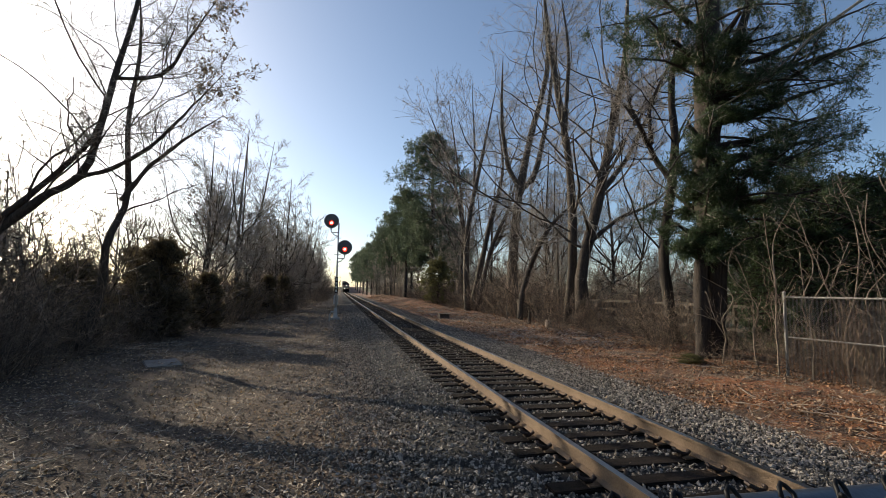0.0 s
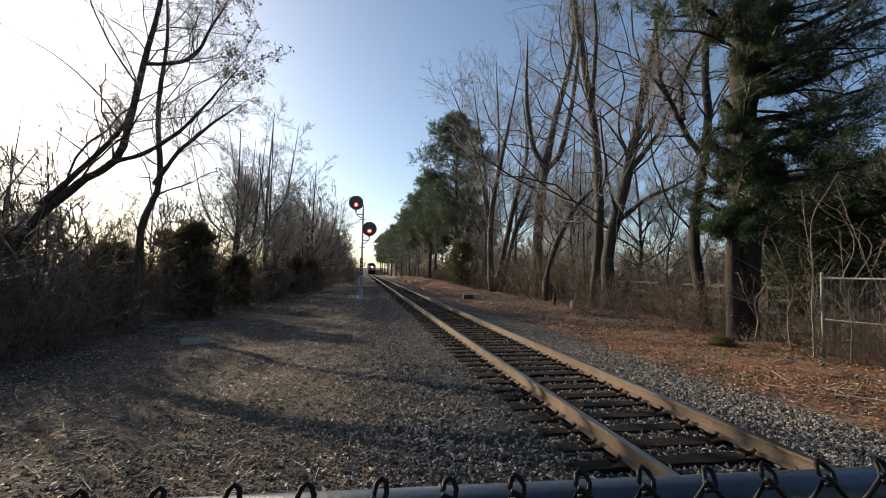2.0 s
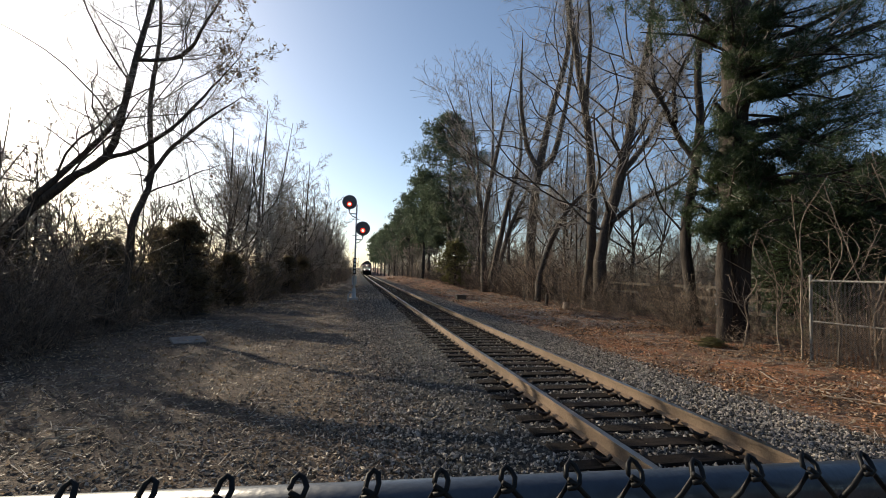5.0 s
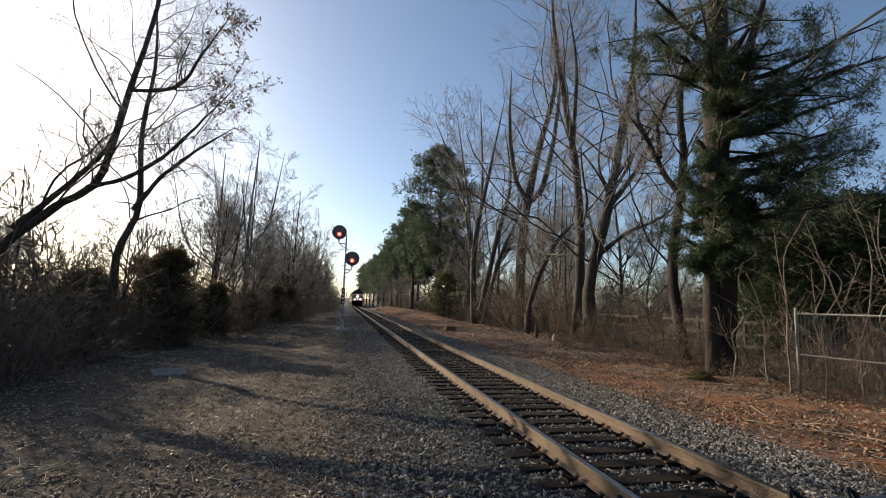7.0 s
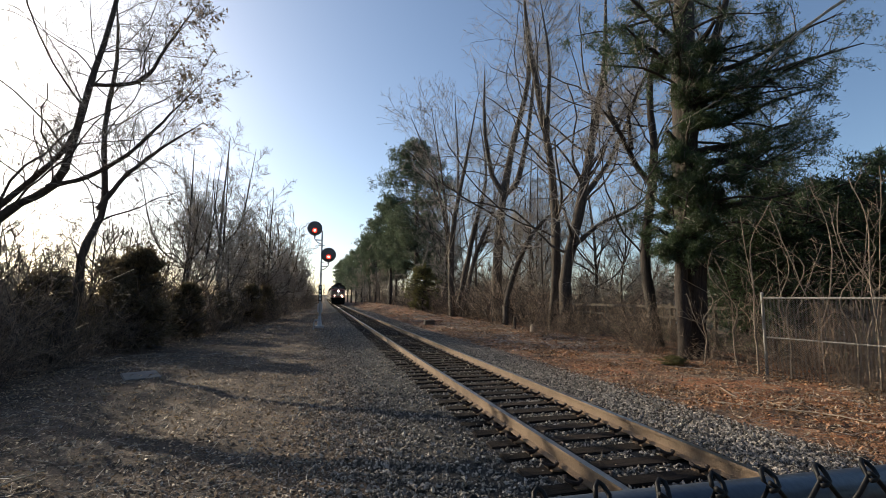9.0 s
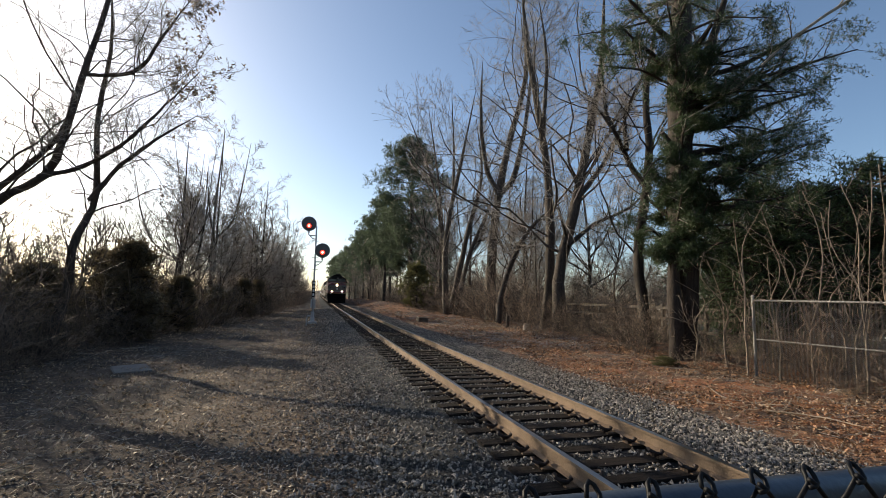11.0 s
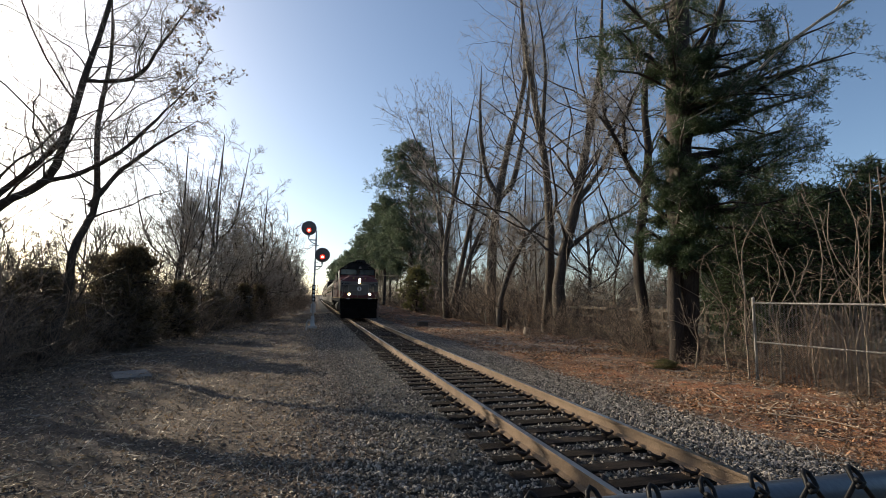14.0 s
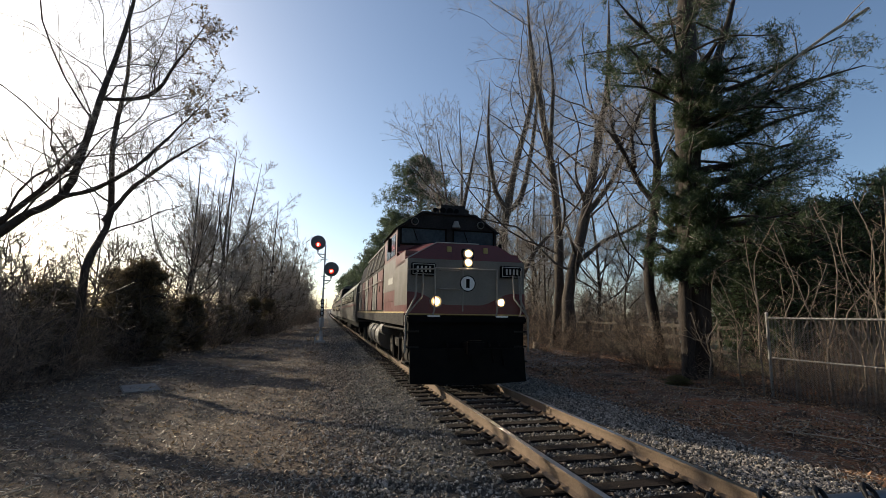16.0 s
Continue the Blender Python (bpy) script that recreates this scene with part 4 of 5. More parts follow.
def needles(ob, P, r, per, length, width, material, blades=6, spread=0.18, name="needles"):
    """Tufts of narrow blades along the shoots P."""
    n, k, _ = P.shape
    s = r.uniform(0.15, 1, (n, per)) * (k - 1)
    i = np.minimum(s.astype(int), k - 2)
    rows = np.arange(n)[:, None]
    o = P[rows, i] + (P[rows, i + 1] - P[rows, i]) * (s - i)[..., None]
    o = (o + r.normal(0, spread, o.shape)).reshape(-1, 1, 3)
    d = r.normal(0, 1, (len(o), blades, 3))
    d[..., 2] += 0.35
    d /= np.linalg.norm(d, axis=2, keepdims=True)
    w = np.cross(d, r.normal(0, 1, d.shape))
    w /= np.linalg.norm(w, axis=2, keepdims=True)
    ln = length * r.uniform(0.6, 1.2, (len(o), blades, 1))
    V = np.stack([o - w * width * 0.5 + 0 * d, o + w * width * 0.5 + 0 * d, o + d * ln], 2).reshape(-1, 3)
    F = np.arange(len(V)).reshape(-1, 3)
    new(name, fast_mesh(name, V, F, material)).parent = ob


def at_y(y, r0, r1, pts):
    """Control points on an upright plane across the line, thinning from r0 to r1."""
    n = len(pts)
    return [(x, y + 0.25 * math.sin(3.0 * i + y), z, (r0 + (r1 - r0) * i / (n - 1)) * (0.3 if i == n - 1 else 1)) for i, (x, z) in enumerate(pts)]


TALL = [lv(20, 0.22, 1.0, 60, 0.42, 0.045, 0.18, 10, 0.27), lv(8, 0.1, 1, 52, 0.5, 0.04, 0.18, 7, 0.45), lv(6, 0.1, 1, 50, 0.5, 0.02, 0.2, 4)]
FAN = [lv(16, 0.5, 1.0, 48, 0.34, 0.08, 0.14, 8, 0.27), lv(8, 0.1, 1, 50, 0.5, 0.04, 0.18, 5, 0.45), lv(6, 0.1, 1, 50, 0.5, 0.02, 0.2, 3)]
RT = "bare grey-barked tree at the edge of the woods"
RG = "trees along the east side"


def farther(k, pts):
    """Points (x, z) moved out from the fence by the factor k."""
    return [(-3.39 + (x + 3.39) * k, 1.68 + (z - 1.68) * k) for x, z in pts]


def near_trees():
    t, *_ = tree_parts("bare_tree", [
        at_y(24.5, 0.42, 0.12, [(10.4, -0.45), (10.7, 3.29), (11.69, 7.39), (12.92, 12.05), (13.6, 16.5), (14.15, 22.6)]),
        at_y(24.5, 0.20, 0.05, [(11.9, 7.9), (13.45, 9.6), (14.91, 12.6), (17.1, 16.6)]),
        at_y(24.5, 0.15, 0.04, [(11.0, 4.7), (13.2, 6.27), (15.6, 7.45), (17.5, 9.5)])], TALL, 11, M_BARK, M_TWIG, rmin=0.012)
    tagged(t, "leaning bare tree with a forked grey trunk", "tree", RG)
    t, *_ = tree_parts("bare_tree", [
        at_y(25.8, 0.32, 0.11, [(10.3, -0.45), (10.57, 4.05), (10.55, 9.4), (9.81, 13.7), (9.06, 18.0), (8.7, 22.6)]),
        at_y(25.8, 0.15, 0.05, [(10.2, 11.0), (10.4, 16.7), (9.87, 21.6)])], TALL, 12, M_BARK, M_TWIG, rmin=0.012)
    tagged(t, "slender bare tree with a bowed trunk", "tree", RG)
    t, *_ = tree_parts("bare_tree", [
        at_y(36, 0.48, 0.12, [(10.5, -0.3), (10.73, 5.28), (11.2, 10.6), (12.4, 15.6), (13.7, 21.3), (13.4, 26.5)]),
        at_y(36, 0.3, 0.08, [(11.2, 10.0), (12.9, 12.2), (13.96, 18.3), (14.8, 24.6)]),
        at_y(36, 0.26, 0.07, [(11.2, 10.4), (10.3, 12.5), (9.5, 16.8), (9.8, 21.9)])], TALL, 13, M_BARK, M_TWIG, rmin=0.012)
    tagged(t, "large bare tree dividing into three limbs", "tree", RG)
    t, *_ = tree_parts("bare_tree", [
        at_y(44, 0.34, 0.08, [(9.1, -0.2), (9.1, 7.0), (10.3, 14.0), (12.1, 23.2)]),
        at_y(44, 0.30, 0.07, [(9.5, -0.2), (11.5, 8.9), (12.7, 14.2), (12.1, 20.2)]),
        at_y(43, 0.26, 0.07, [(9.6, -0.2), (11.2, 5.6), (12.9, 9.8), (14.4, 15.0)])], TALL, 14, M_BARK, M_TWIG, rmin=0.012)
    tagged(t, "clump of three bare stems from one root", "tree", RG)
    t, *_ = tree_parts("bare_tree", [
        at_y(50, 0.30, 0.06, [(10.9, -0.3), (10.3, 8.0), (8.6, 15.5), (5.8, 22.5)]),
        at_y(50.5, 0.22, 0.05, [(10.6, 5.5), (9.9, 13.5), (8.3, 24.0)]),
        at_y(49.5, 0.24, 0.05, [(10.5, 6.5), (11.4, 14.5), (10.9, 25.5)])], FAN, 17, M_BARK, M_TWIG, rmin=0.014)
    tagged(t, "bare tree fanning out over the line", "tree", RG)
    t, *_ = tree_parts("bare_tree", [at_y(30, 0.24, 0.06, [(8.8, -0.2), (9.4, 2.4), (10.6, 5.6), (12.3, 7.5), (14.5, 9.2)])], TALL, 15, M_BARK, M_TWIG, rmin=0.012)
    tagged(t, "bare tree leaning far over", "tree", RG)
    t, *_ = tree_parts("bare_tree", [
        at_y(17.2, 0.26, 0.10, [(10.57, -0.4), (10.49, 3.41), (10.83, 7.69), (11.09, 11.1), (11.5, 15.2)]),
        at_y(17.2, 0.15, 0.05, [(10.65, 6.4), (10.12, 7.63), (8.88, 8.91), (8.1, 10.35)]),
        at_y(17.2, 0.11, 0.04, [(9.6, 8.2), (10.0, 10.2), (11.2, 13.0)]),
        at_y(17.2, 0.10, 0.03, [(8.9, 8.9), (8.9, 10.6), (8.4, 13.0)])], TALL, 16, M_PINEBARK, M_TWIG, rmin=0.011)
    tagged(t, "dark bare tree with a crooked side limb", "tree", RG)
    LEFT = [lv(18, 0.25, 0.99, 54, 0.40, 0.03, 0.17, 9, 0.3), lv(10, 0.12, 1, 54, 0.5, 0.01, 0.22, 7), lv(7, 0.12, 1, 54, 0.5, 0.0, 0.26, 5)]
    t, P, R, r = tree_parts("bare_tree", [
        at_y(16.3, 0.175, 0.047, farther(1.55, [(-10.6, -0.6), (-10.3, 2.0), (-9.27, 3.27), (-8.55, 3.89), (-8.28, 4.97), (-8.06, 6.2), (-7.79, 7.73), (-7.6, 9.6)])),
        at_y(16.3, 0.09, 0.024, farther(1.55, [(-8.6, 3.8), (-7.96, 4.11), (-7.27, 4.58), (-6.67, 5.38), (-5.94, 6.34)])),
        at_y(16.3, 0.105, 0.032, farther(1.55, [(-9.8, 2.9), (-8.86, 4.1), (-8.36, 4.73), (-8.1, 6.0)])),
        at_y(16.6, 0.08, 0.024, farther(1.55, [(-8.1, 6.0), (-7.3, 6.3), (-6.7, 7.1), (-6.2, 8.2)]))], LEFT, 21, M_BARK, M_TWIG, rmin=0.0075)
    tips = P[P[:, -1, 0] > -8.4]
    needles(t, tips[::7], r, 2, 0.12, 0.075, M_LEAFGREY, 2, 0.06, "dry_leaves")
    tagged(t, "bare tree with an arching trunk against the sun", "tree", "trees along the west side")
    t, *_ = tree_parts("bare_tree", [
        at_y(18.2, 0.165, 0.045, farther(1.4, [(-9.6, -0.6), (-9.2, 1.3), (-8.97, 2.75), (-8.72, 3.91), (-8.71, 5.67), (-8.74, 7.64), (-8.7, 9.5)])),
        at_y(18.2, 0.085, 0.028, farther(1.4, [(-8.75, 3.8), (-8.22, 4.82), (-7.4, 5.49), (-6.6, 6.34)]))], LEFT, 22, M_BARK, M_TWIG, rmin=0.006)
    tagged(t, "thin bare tree with a kinked trunk", "tree", "trees along the west side")


def near_pine():
    limbs = [at_y(12.5, 0.23, 0.12, [(7.85, -0.4), (7.88, 2.8), (8.1, 5.0), (8.3, 7.2), (8.4, 9.0)]),
             at_y(12.7, 0.2, 0.12, [(8.6, 6.4), (8.95, 7.8), (9.45, 9.6), (10.3, 11.6), (11.2, 14.3)]),
             at_y(12.8, 0.43, 0.33, [(8.6, -0.4), (8.5, 2.4), (8.52, 6.0), (8.72, 11.0), (8.9, 17.1)])]
    r = np.random.default_rng(31)
    for k in range(54):
        z = 3.0 + 12.5 * (k + r.uniform(0, 1)) / 54
        a = r.uniform(0, 6.28)
        ln = r.uniform(1.6, 4.3)
        x, y = 8.5, 12.7
        if k % 3 == 0:
            z, a, ln = r.uniform(3.2, 8.5), r.uniform(-2.6, -0.1), r.uniform(1.8, 3.6)
        if math.cos(a) < -0.1 and z < 8.5:
            ln *= 0.5
        limbs.append([(x, y, z, 0.05), (x + math.cos(a) * ln * 0.5, y + math.sin(a) * ln * 0.5, z + r.uniform(-0.3, 0.4), 0.035), (x + math.cos(a) * ln, y + math.sin(a) * ln, z + r.uniform(-1.0, 0.9), 0.012)])
    # short leafy shoots over the trunk
    for k in range(30):
        z, a, ln = r.uniform(2.6, 10.5), r.uniform(-3.3, 0.2), r.uniform(0.7, 1.3)
        limbs.append([(8.5, 12.7, z, 0.03), (8.5 + math.cos(a) * ln * 0.6, 12.7 + math.sin(a) * ln * 0.6, z + r.uniform(-0.1, 0.3), 0.02), (8.5 + math.cos(a) * ln, 12.7 + math.sin(a) * ln, z + r.uniform(-0.4, 0.2), 0.01)])
    # long limbs reaching out beyond the crown
    for x1, z1, z0 in ((13.5, 8.2, 6.6), (12.8, 6.6, 5.6), (13.0, 10.4, 8.2), (12.0, 5.2, 4.6), (5.6, 10.2, 9.2), (5.3, 11.8, 10.2), (15.2, 12.4, 9.2), (14.6, 10.8, 8.0), (14.3, 9.4, 7.4), (13.6, 7.3, 6.2), (16.0, 11.2, 8.8)):
        limbs.append([(8.5, 12.6, z0, 0.12), (8.5 + (x1 - 8.5) * 0.3, 12.3, z0 + (z1 - z0) * 0.2, 0.095), (8.5 + (x1 - 8.5) * 0.65, 12.2, z0 + (z1 - z0) * 0.62, 0.06), (x1, 11.9, z1, 0.02)])
    t, P, R, r = tree_parts("pine_tree", limbs, [lv(11, 0.25, 1, 48, 0.34, 0.0, 0.14, 5, lmax=1.5), lv(6, 0.2, 1, 42, 0.5, 0.02, 0.16, 4, lmax=0.7)], 32, M_PINEBARK, M_TWIG, sides=7, shoot=3)
    # keep the needles off the bare lower trunk
    mid = P.mean(1)
    P = P[(mid[:, 2] > 2.6) & (np.hypot(mid[:, 0] - 8.4, mid[:, 1] - 12.7) > 0.42)]
    needles(t, P, r, 8, 0.15, 0.017, M_NEEDLE, 4, 0.085)
    tagged(t, "tall white pine with dark green needles and a bare lower trunk", "tree", RG)
    t, *_ = tree_parts("broken_limb", [[(7.0, 12.0, 6.9, 0.018), (9.6, 11.8, 8.5, 0.03), (12.3, 11.7, 10.8, 0.045), (15.8, 11.5, 13.2, 0.06)]], [lv(5, 0.3, 1, 40, 0.15, 0.0, 0.15, 4)], 33, M_PALETWIG, M_TWIG)
    tagged(t, "pale dead limb hung up in the pine", "branch")


def conifer(seed, h, spread, base, material, per=5, length=0.42, width=0.05, whorls=26, fluff=0.13, shoots=8, reach_=1.5, shape=3.4):
    """A forest pine at the origin."""
    r = np.random.default_rng(seed)
    limbs = [[(0, 0, -0.4, h * 0.016), (0.1, 0.05, h * 0.5, h * 0.011), (0, 0, h, 0.03)]]
    for k in range(whorls):
        z = h * (base + (0.98 - base) * (k + r.uniform(0, 0.8)) / whorls)
        q = (z / h - base) / (1 - base)
        reach = spread * max(0, 1 - q ** shape) ** 0.8 * min(1, 0.5 + q * 1.1) * r.uniform(0.6, 1.15) + 0.3
        for j in range(4):
            a = r.uniform(0, 6.28)
            e = r.uniform(0.75, 1.1) * reach
            limbs.append([(0, 0, z, 0.05), (math.cos(a) * e * 0.5, math.sin(a) * e * 0.5, z + 0.12 * e, 0.035), (math.cos(a) * e, math.sin(a) * e, z + r.uniform(-0.05, 0.3) * e, 0.012)])
    t, P, R, r = tree_parts("pine_tree", limbs, [lv(shoots, 0.25, 1, 46, 0.40, 0.03, 0.14, 4, lmax=reach_)], seed, M_PINEBARK, M_TWIG, sides=4, seg=7, shoot=3)
    needles(t, P, r, per, length, width, material, 6, fluff)
    return tagged(t, "full green white pine beside the line", "tree", "conifers along the line")


def generic_bare(seed, h, r0, fork, far=False):
    r = np.random.default_rng(seed)
    limbs = [[(0, 0, -0.5, r0), (r.normal(0, 0.3), r.normal(0, 0.3), h * 0.4, r0 * 0.7), (r.normal(0, 0.6), r.normal(0, 0.6), h, r0 * 0.15)]]
    for _ in range(fork):
        a, z = r.uniform(0, 6.28), h * r.uniform(0.12, 0.5)
        e = h * r.uniform(0.14, 0.3)
        limbs.append([(0, 0, z, r0 * 0.5), (math.cos(a) * e * 0.6, math.sin(a) * e * 0.6, z + h * 0.16, r0 * 0.36), (math.cos(a) * e, math.sin(a) * e, h * r.uniform(0.7, 0.98), r0 * 0.1)])
    if far:
        levels = [lv(9, 0.15, 0.98, 46, 0.38, 0.08, 0.12, 5, 0.36), lv(6, 0.12, 1, 40, 0.5, 0.09, 0.1, 3), lv(4, 0.15, 1, 40, 0.6, 0.06, 0.1, 2)]
    else:
        levels = [lv(14, 0.12, 0.99, 52, 0.36, 0.06, 0.16, 7, 0.4), lv(9, 0.1, 1, 48, 0.48, 0.07, 0.18, 5), lv(7, 0.1, 1, 46, 0.52, 0.05, 0.2, 3)]
    t, *_ = tree_parts("bare_tree", limbs, levels, seed, M_BARK, M_TWIG, sides=5 if far else 7, rmin=0.022 if far else (0.012 if h > 10 else 0.006))
    return tagged(t, "leafless tree with fine upright twigs", "tree", "bare trees along the line")


def shrub(seed, h, stems, spread, far=False):
    """A thicket of bare stems, one mesh."""
    r = np.random.default_rng(seed)
    a, e = r.uniform(0, 6.28, stems), r.uniform(0.1, 1, stems) * spread
    o = np.stack([np.cos(a) * e * 0.7, np.sin(a) * e * 0.7, np.full(stems, -0.2)], 1)
    d = np.stack([np.cos(a) * 0.35 + r.normal(0, 0.36, stems), np.sin(a) * 0.35 + r.normal(0, 0.36, stems), np.full(stems, 1.0)], 1)
    d /= np.linalg.norm(d, axis=1, keepdims=True)
    ln = h * r.uniform(0.4, 1.15, stems)
    n = 3 if far else 6
    pts, cur = [o], o
    for _ in range(n):
        d = d + r.normal(0, 0.22 if far else 0.2, d.shape)
        d /= np.linalg.norm(d, axis=1, keepdims=True)
        cur = cur + d * (ln / n)[:, None]
        pts.append(cur)
    P = np.stack(pts, 1)
    R = (0.022 if far else 0.012) * (h / 2.5) * r.uniform(0.6, 1.3, (stems, 1)) * np.linspace(1, 0.35, n + 1)
    v, f = tubes(P, R, 3 if far else 4)
    VV, FF = [v], [f]
    for L in ((lv(5, 0.15, 1, 45, 0.38, 0.05, 0.2, 3, 0.6), lv(4, 0.1, 1, 50, 0.5, 0.03, 0.2, 2, 0.8)) if far else (lv(5, 0.15, 1, 48, 0.42, 0.04, 0.15, 4, 0.6), lv(4, 0.1, 1, 48, 0.5, 0.02, 0.18, 3, 0.7))):
        P, R = sprout(r, P, R, **L)
        R = np.maximum(R, 0.011 if far else 0.0055)
        v, f = tubes(P, R, 3)
        VV.append(v)
        FF.append(f + sum(len(x) for x in VV[:-1]))
    ob = new("shrub", fast_mesh("shrub", np.concatenate(VV), np.concatenate(FF), M_BRUSH))
    return tagged(ob, "leafless brown thicket at the wood's edge", "shrub", "brush along the line")


def place(src, x, y, s=1.0, turn=0.0, sz=None):
    m = Matrix.LocRotScale((x, y, float(land(x, y)) - 0.02), Euler((0, 0, turn)), (s, s, sz or s))
    return copy_thing(src, m)


def woods():
    r = random.Random(5)
    U = lambda a, b: r.uniform(a, b)
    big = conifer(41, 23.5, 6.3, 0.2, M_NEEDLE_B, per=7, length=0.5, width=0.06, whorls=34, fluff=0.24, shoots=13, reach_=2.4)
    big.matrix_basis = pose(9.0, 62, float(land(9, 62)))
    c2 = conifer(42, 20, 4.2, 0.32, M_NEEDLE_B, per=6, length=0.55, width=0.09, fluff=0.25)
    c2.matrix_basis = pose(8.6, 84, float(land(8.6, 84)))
    for x, y, s in ((12.5, 72, 0.8), (7.6, 99, 0.9), (10.8, 91, 0.85), (14, 66, 0.6), (12, 106, 0.95)):
        place(c2, x + float(bend(y)) * 0.6, y, s, U(0, 6.28))
    low = conifer(43, 5.2, 2.2, 0.03, M_YELLOWGREEN, per=5, length=0.3, width=0.05, whorls=16)
    low.matrix_basis = pose(8.0, 53, float(land(8, 53)))
    tagged(low, "low yellow-green cedar beside the line", "tree")
    sprout_ = place(low, 6.6, 11.6, 0.2, 0.4, 0.06)
    tagged(sprout_, "low green seedling in the leaf litter", "seedling")
    ever = conifer(44, 6.4, 3.6, 0.16, M_NEEDLE, per=6, length=0.22, width=0.034, whorls=24)
    ever.matrix_basis = pose(13.2, 13.0, float(land(13.2, 13.0)))
    for x, y, s in ((11.6, 12.6, 0.7), (17.0, 12.0, 1.18), (15.5, 16.0, 1.05), (20.0, 9.5, 1.3), (16.8, 8.6, 1.1), (19.5, 15.5, 1.1), (23.0, 13.0, 1.15), (24.0, 18.5, 1.2), (18.2, 19.5, 0.9)):
        place(ever, x, y, s, U(0, 6.28))
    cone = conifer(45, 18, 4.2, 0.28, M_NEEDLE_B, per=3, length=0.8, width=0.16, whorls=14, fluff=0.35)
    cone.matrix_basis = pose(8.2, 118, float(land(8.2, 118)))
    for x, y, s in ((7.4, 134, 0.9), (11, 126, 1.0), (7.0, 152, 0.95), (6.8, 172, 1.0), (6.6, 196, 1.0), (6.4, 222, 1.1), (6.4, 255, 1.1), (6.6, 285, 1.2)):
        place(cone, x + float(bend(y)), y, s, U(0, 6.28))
    # unseen pines added behind the camera to cut sky light on facing sides
    for k in range(18):
        a = radians(-178 + 176 * (k + 0.5) / 18)
        x, y = -1 + 24 * math.cos(a) * U(0.9, 1.25), 2 + 24 * math.sin(a) * U(0.9, 1.2)
        if abs(x) > 4.5 and y < -2:
            place(c2, x, y, U(0.75, 1.0), U(0, 6.28))
    cedar = conifer(46, 4.1, 1.9, 0.02, M_CEDAR, per=6, length=0.24, width=0.045, whorls=18, shape=1.5)
    tagged(cedar, "dense brown-green cedar in the brush", "shrub", "cedars in the brush")
    cedar.matrix_basis = pose(-10.9, 22.0, float(land(-10.9, 22)))
    for x, y, s in ((-12.2, 23.5, 0.95), (-10.2, 27, 0.7), (-12.8, 19.5, 0.75), (-8.8, 39, 0.75), (-8.4, 46, 0.8), (-9.6, 33, 0.6), (-14.5, 16.5, 0.8)):
        place(cedar, x, y, s, U(0, 6.28))
    bare = [generic_bare(51, 15.5, 0.17, 5), generic_bare(52, 14.0, 0.14, 6), generic_bare(53, 17.0, 0.2, 5), generic_bare(54, 9.0, 0.075, 5)]
    far = [generic_bare(55, 15.0, 0.14, 4, True), generic_bare(56, 13.0, 0.12, 5, True), generic_bare(57, 10.0, 0.09, 5, True)]
    for b, (x, y) in zip(bare + far, ((-11.2, 40), (-8.7, 52), (13.5, 50), (-10.9, 30), (-10, 72), (-9, 80), (-8.4, 90))):
        b.matrix_basis = pose(x, y, float(land(x, y)))
    near = [(1, -13.2, 45, 0.95), (0, -12.6, 36.5, 0.85), (3, -12.6, 26, 0.7), (3, -15, 19, 0.75), (1, -9.8, 57, 0.9), (3, -9.6, 35, 0.7), (1, -17, 33, 0.6), (3, -18, 15, 1.0), (3, -19, 11, 0.9), (3, -14.2, 15.5, 0.6), (3, -16.5, 20.5, 0.65), (3, -14.0, 24.0, 0.6), (3, -20.0, 22.0, 0.8), (3, -17.5, 27.0, 0.7), (3, -13.2, 32.0, 0.75), (3, -22.0, 17.0, 0.8),
            (0, 12.5, 33, 0.9), (3, 11.0, 28, 1.0), (1, 14.0, 40, 1.0), (2, 11.5, 55, 1.0), (0, 16, 30, 0.9), (3, 13.5, 23, 1.0), (1, 17.5, 46, 0.95)]
    for i, x, y, s in near:
        place(bare[i], x, y, s, U(0, 6.28))
    spots = []
    for k in range(34):
        y = 58 + 230 * (k / 34) ** 1.3
        spots.append((r.choice((0, 1, 2, 2)), -U(6.6, 15) + float(bend(y)), y + U(-2, 2), U(0.6, 0.95)))
    for k in range(24):
        y = 58 + 200 * (k / 24) ** 1.3
        spots.append((r.choice((0, 1, 2)), U(5.8, 15) + float(bend(y)) + (2.5 if y < 85 else 0), y + U(-2, 2), U(0.6, 1.0)))
    for k in range(22):
        y = 44 + 90 * (k / 22)
        spots.append((r.choice((0, 1, 2)), -U(7.6, 13.5), y + U(-2, 2), U(0.6, 0.95)))
    for k in range(14):
        spots.append((r.choice((1, 2)), -U(19, 36), U(8, 50), U(0.5, 0.9)))
    for k in range(26):
        spots.append((r.choice((0, 1, 2)), U(45, 80), U(12, 95), U(0.5, 0.8)))
    for i, x, y, s in spots:
        place(far[i], x, y, s, U(0, 6.28))
    sh = [shrub(61, 2.6, 20, 1.3), shrub(62, 3.4, 23, 1.5), shrub(63, 1.6, 20, 1.1)]
    lo = [shrub(64, 2.8, 22, 1.6, True), shrub(65, 4.4, 24, 2.0, True), shrub(66, 2.2, 20, 1.4, True)]
    for s_, (x, y) in zip(sh + lo, ((-11.6, 16), (-11.4, 21), (8.9, 15), (-9.6, 33), (-11, 36), (-8.4, 44))):
        s_.matrix_basis = pose(x, y, float(land(x, y)))
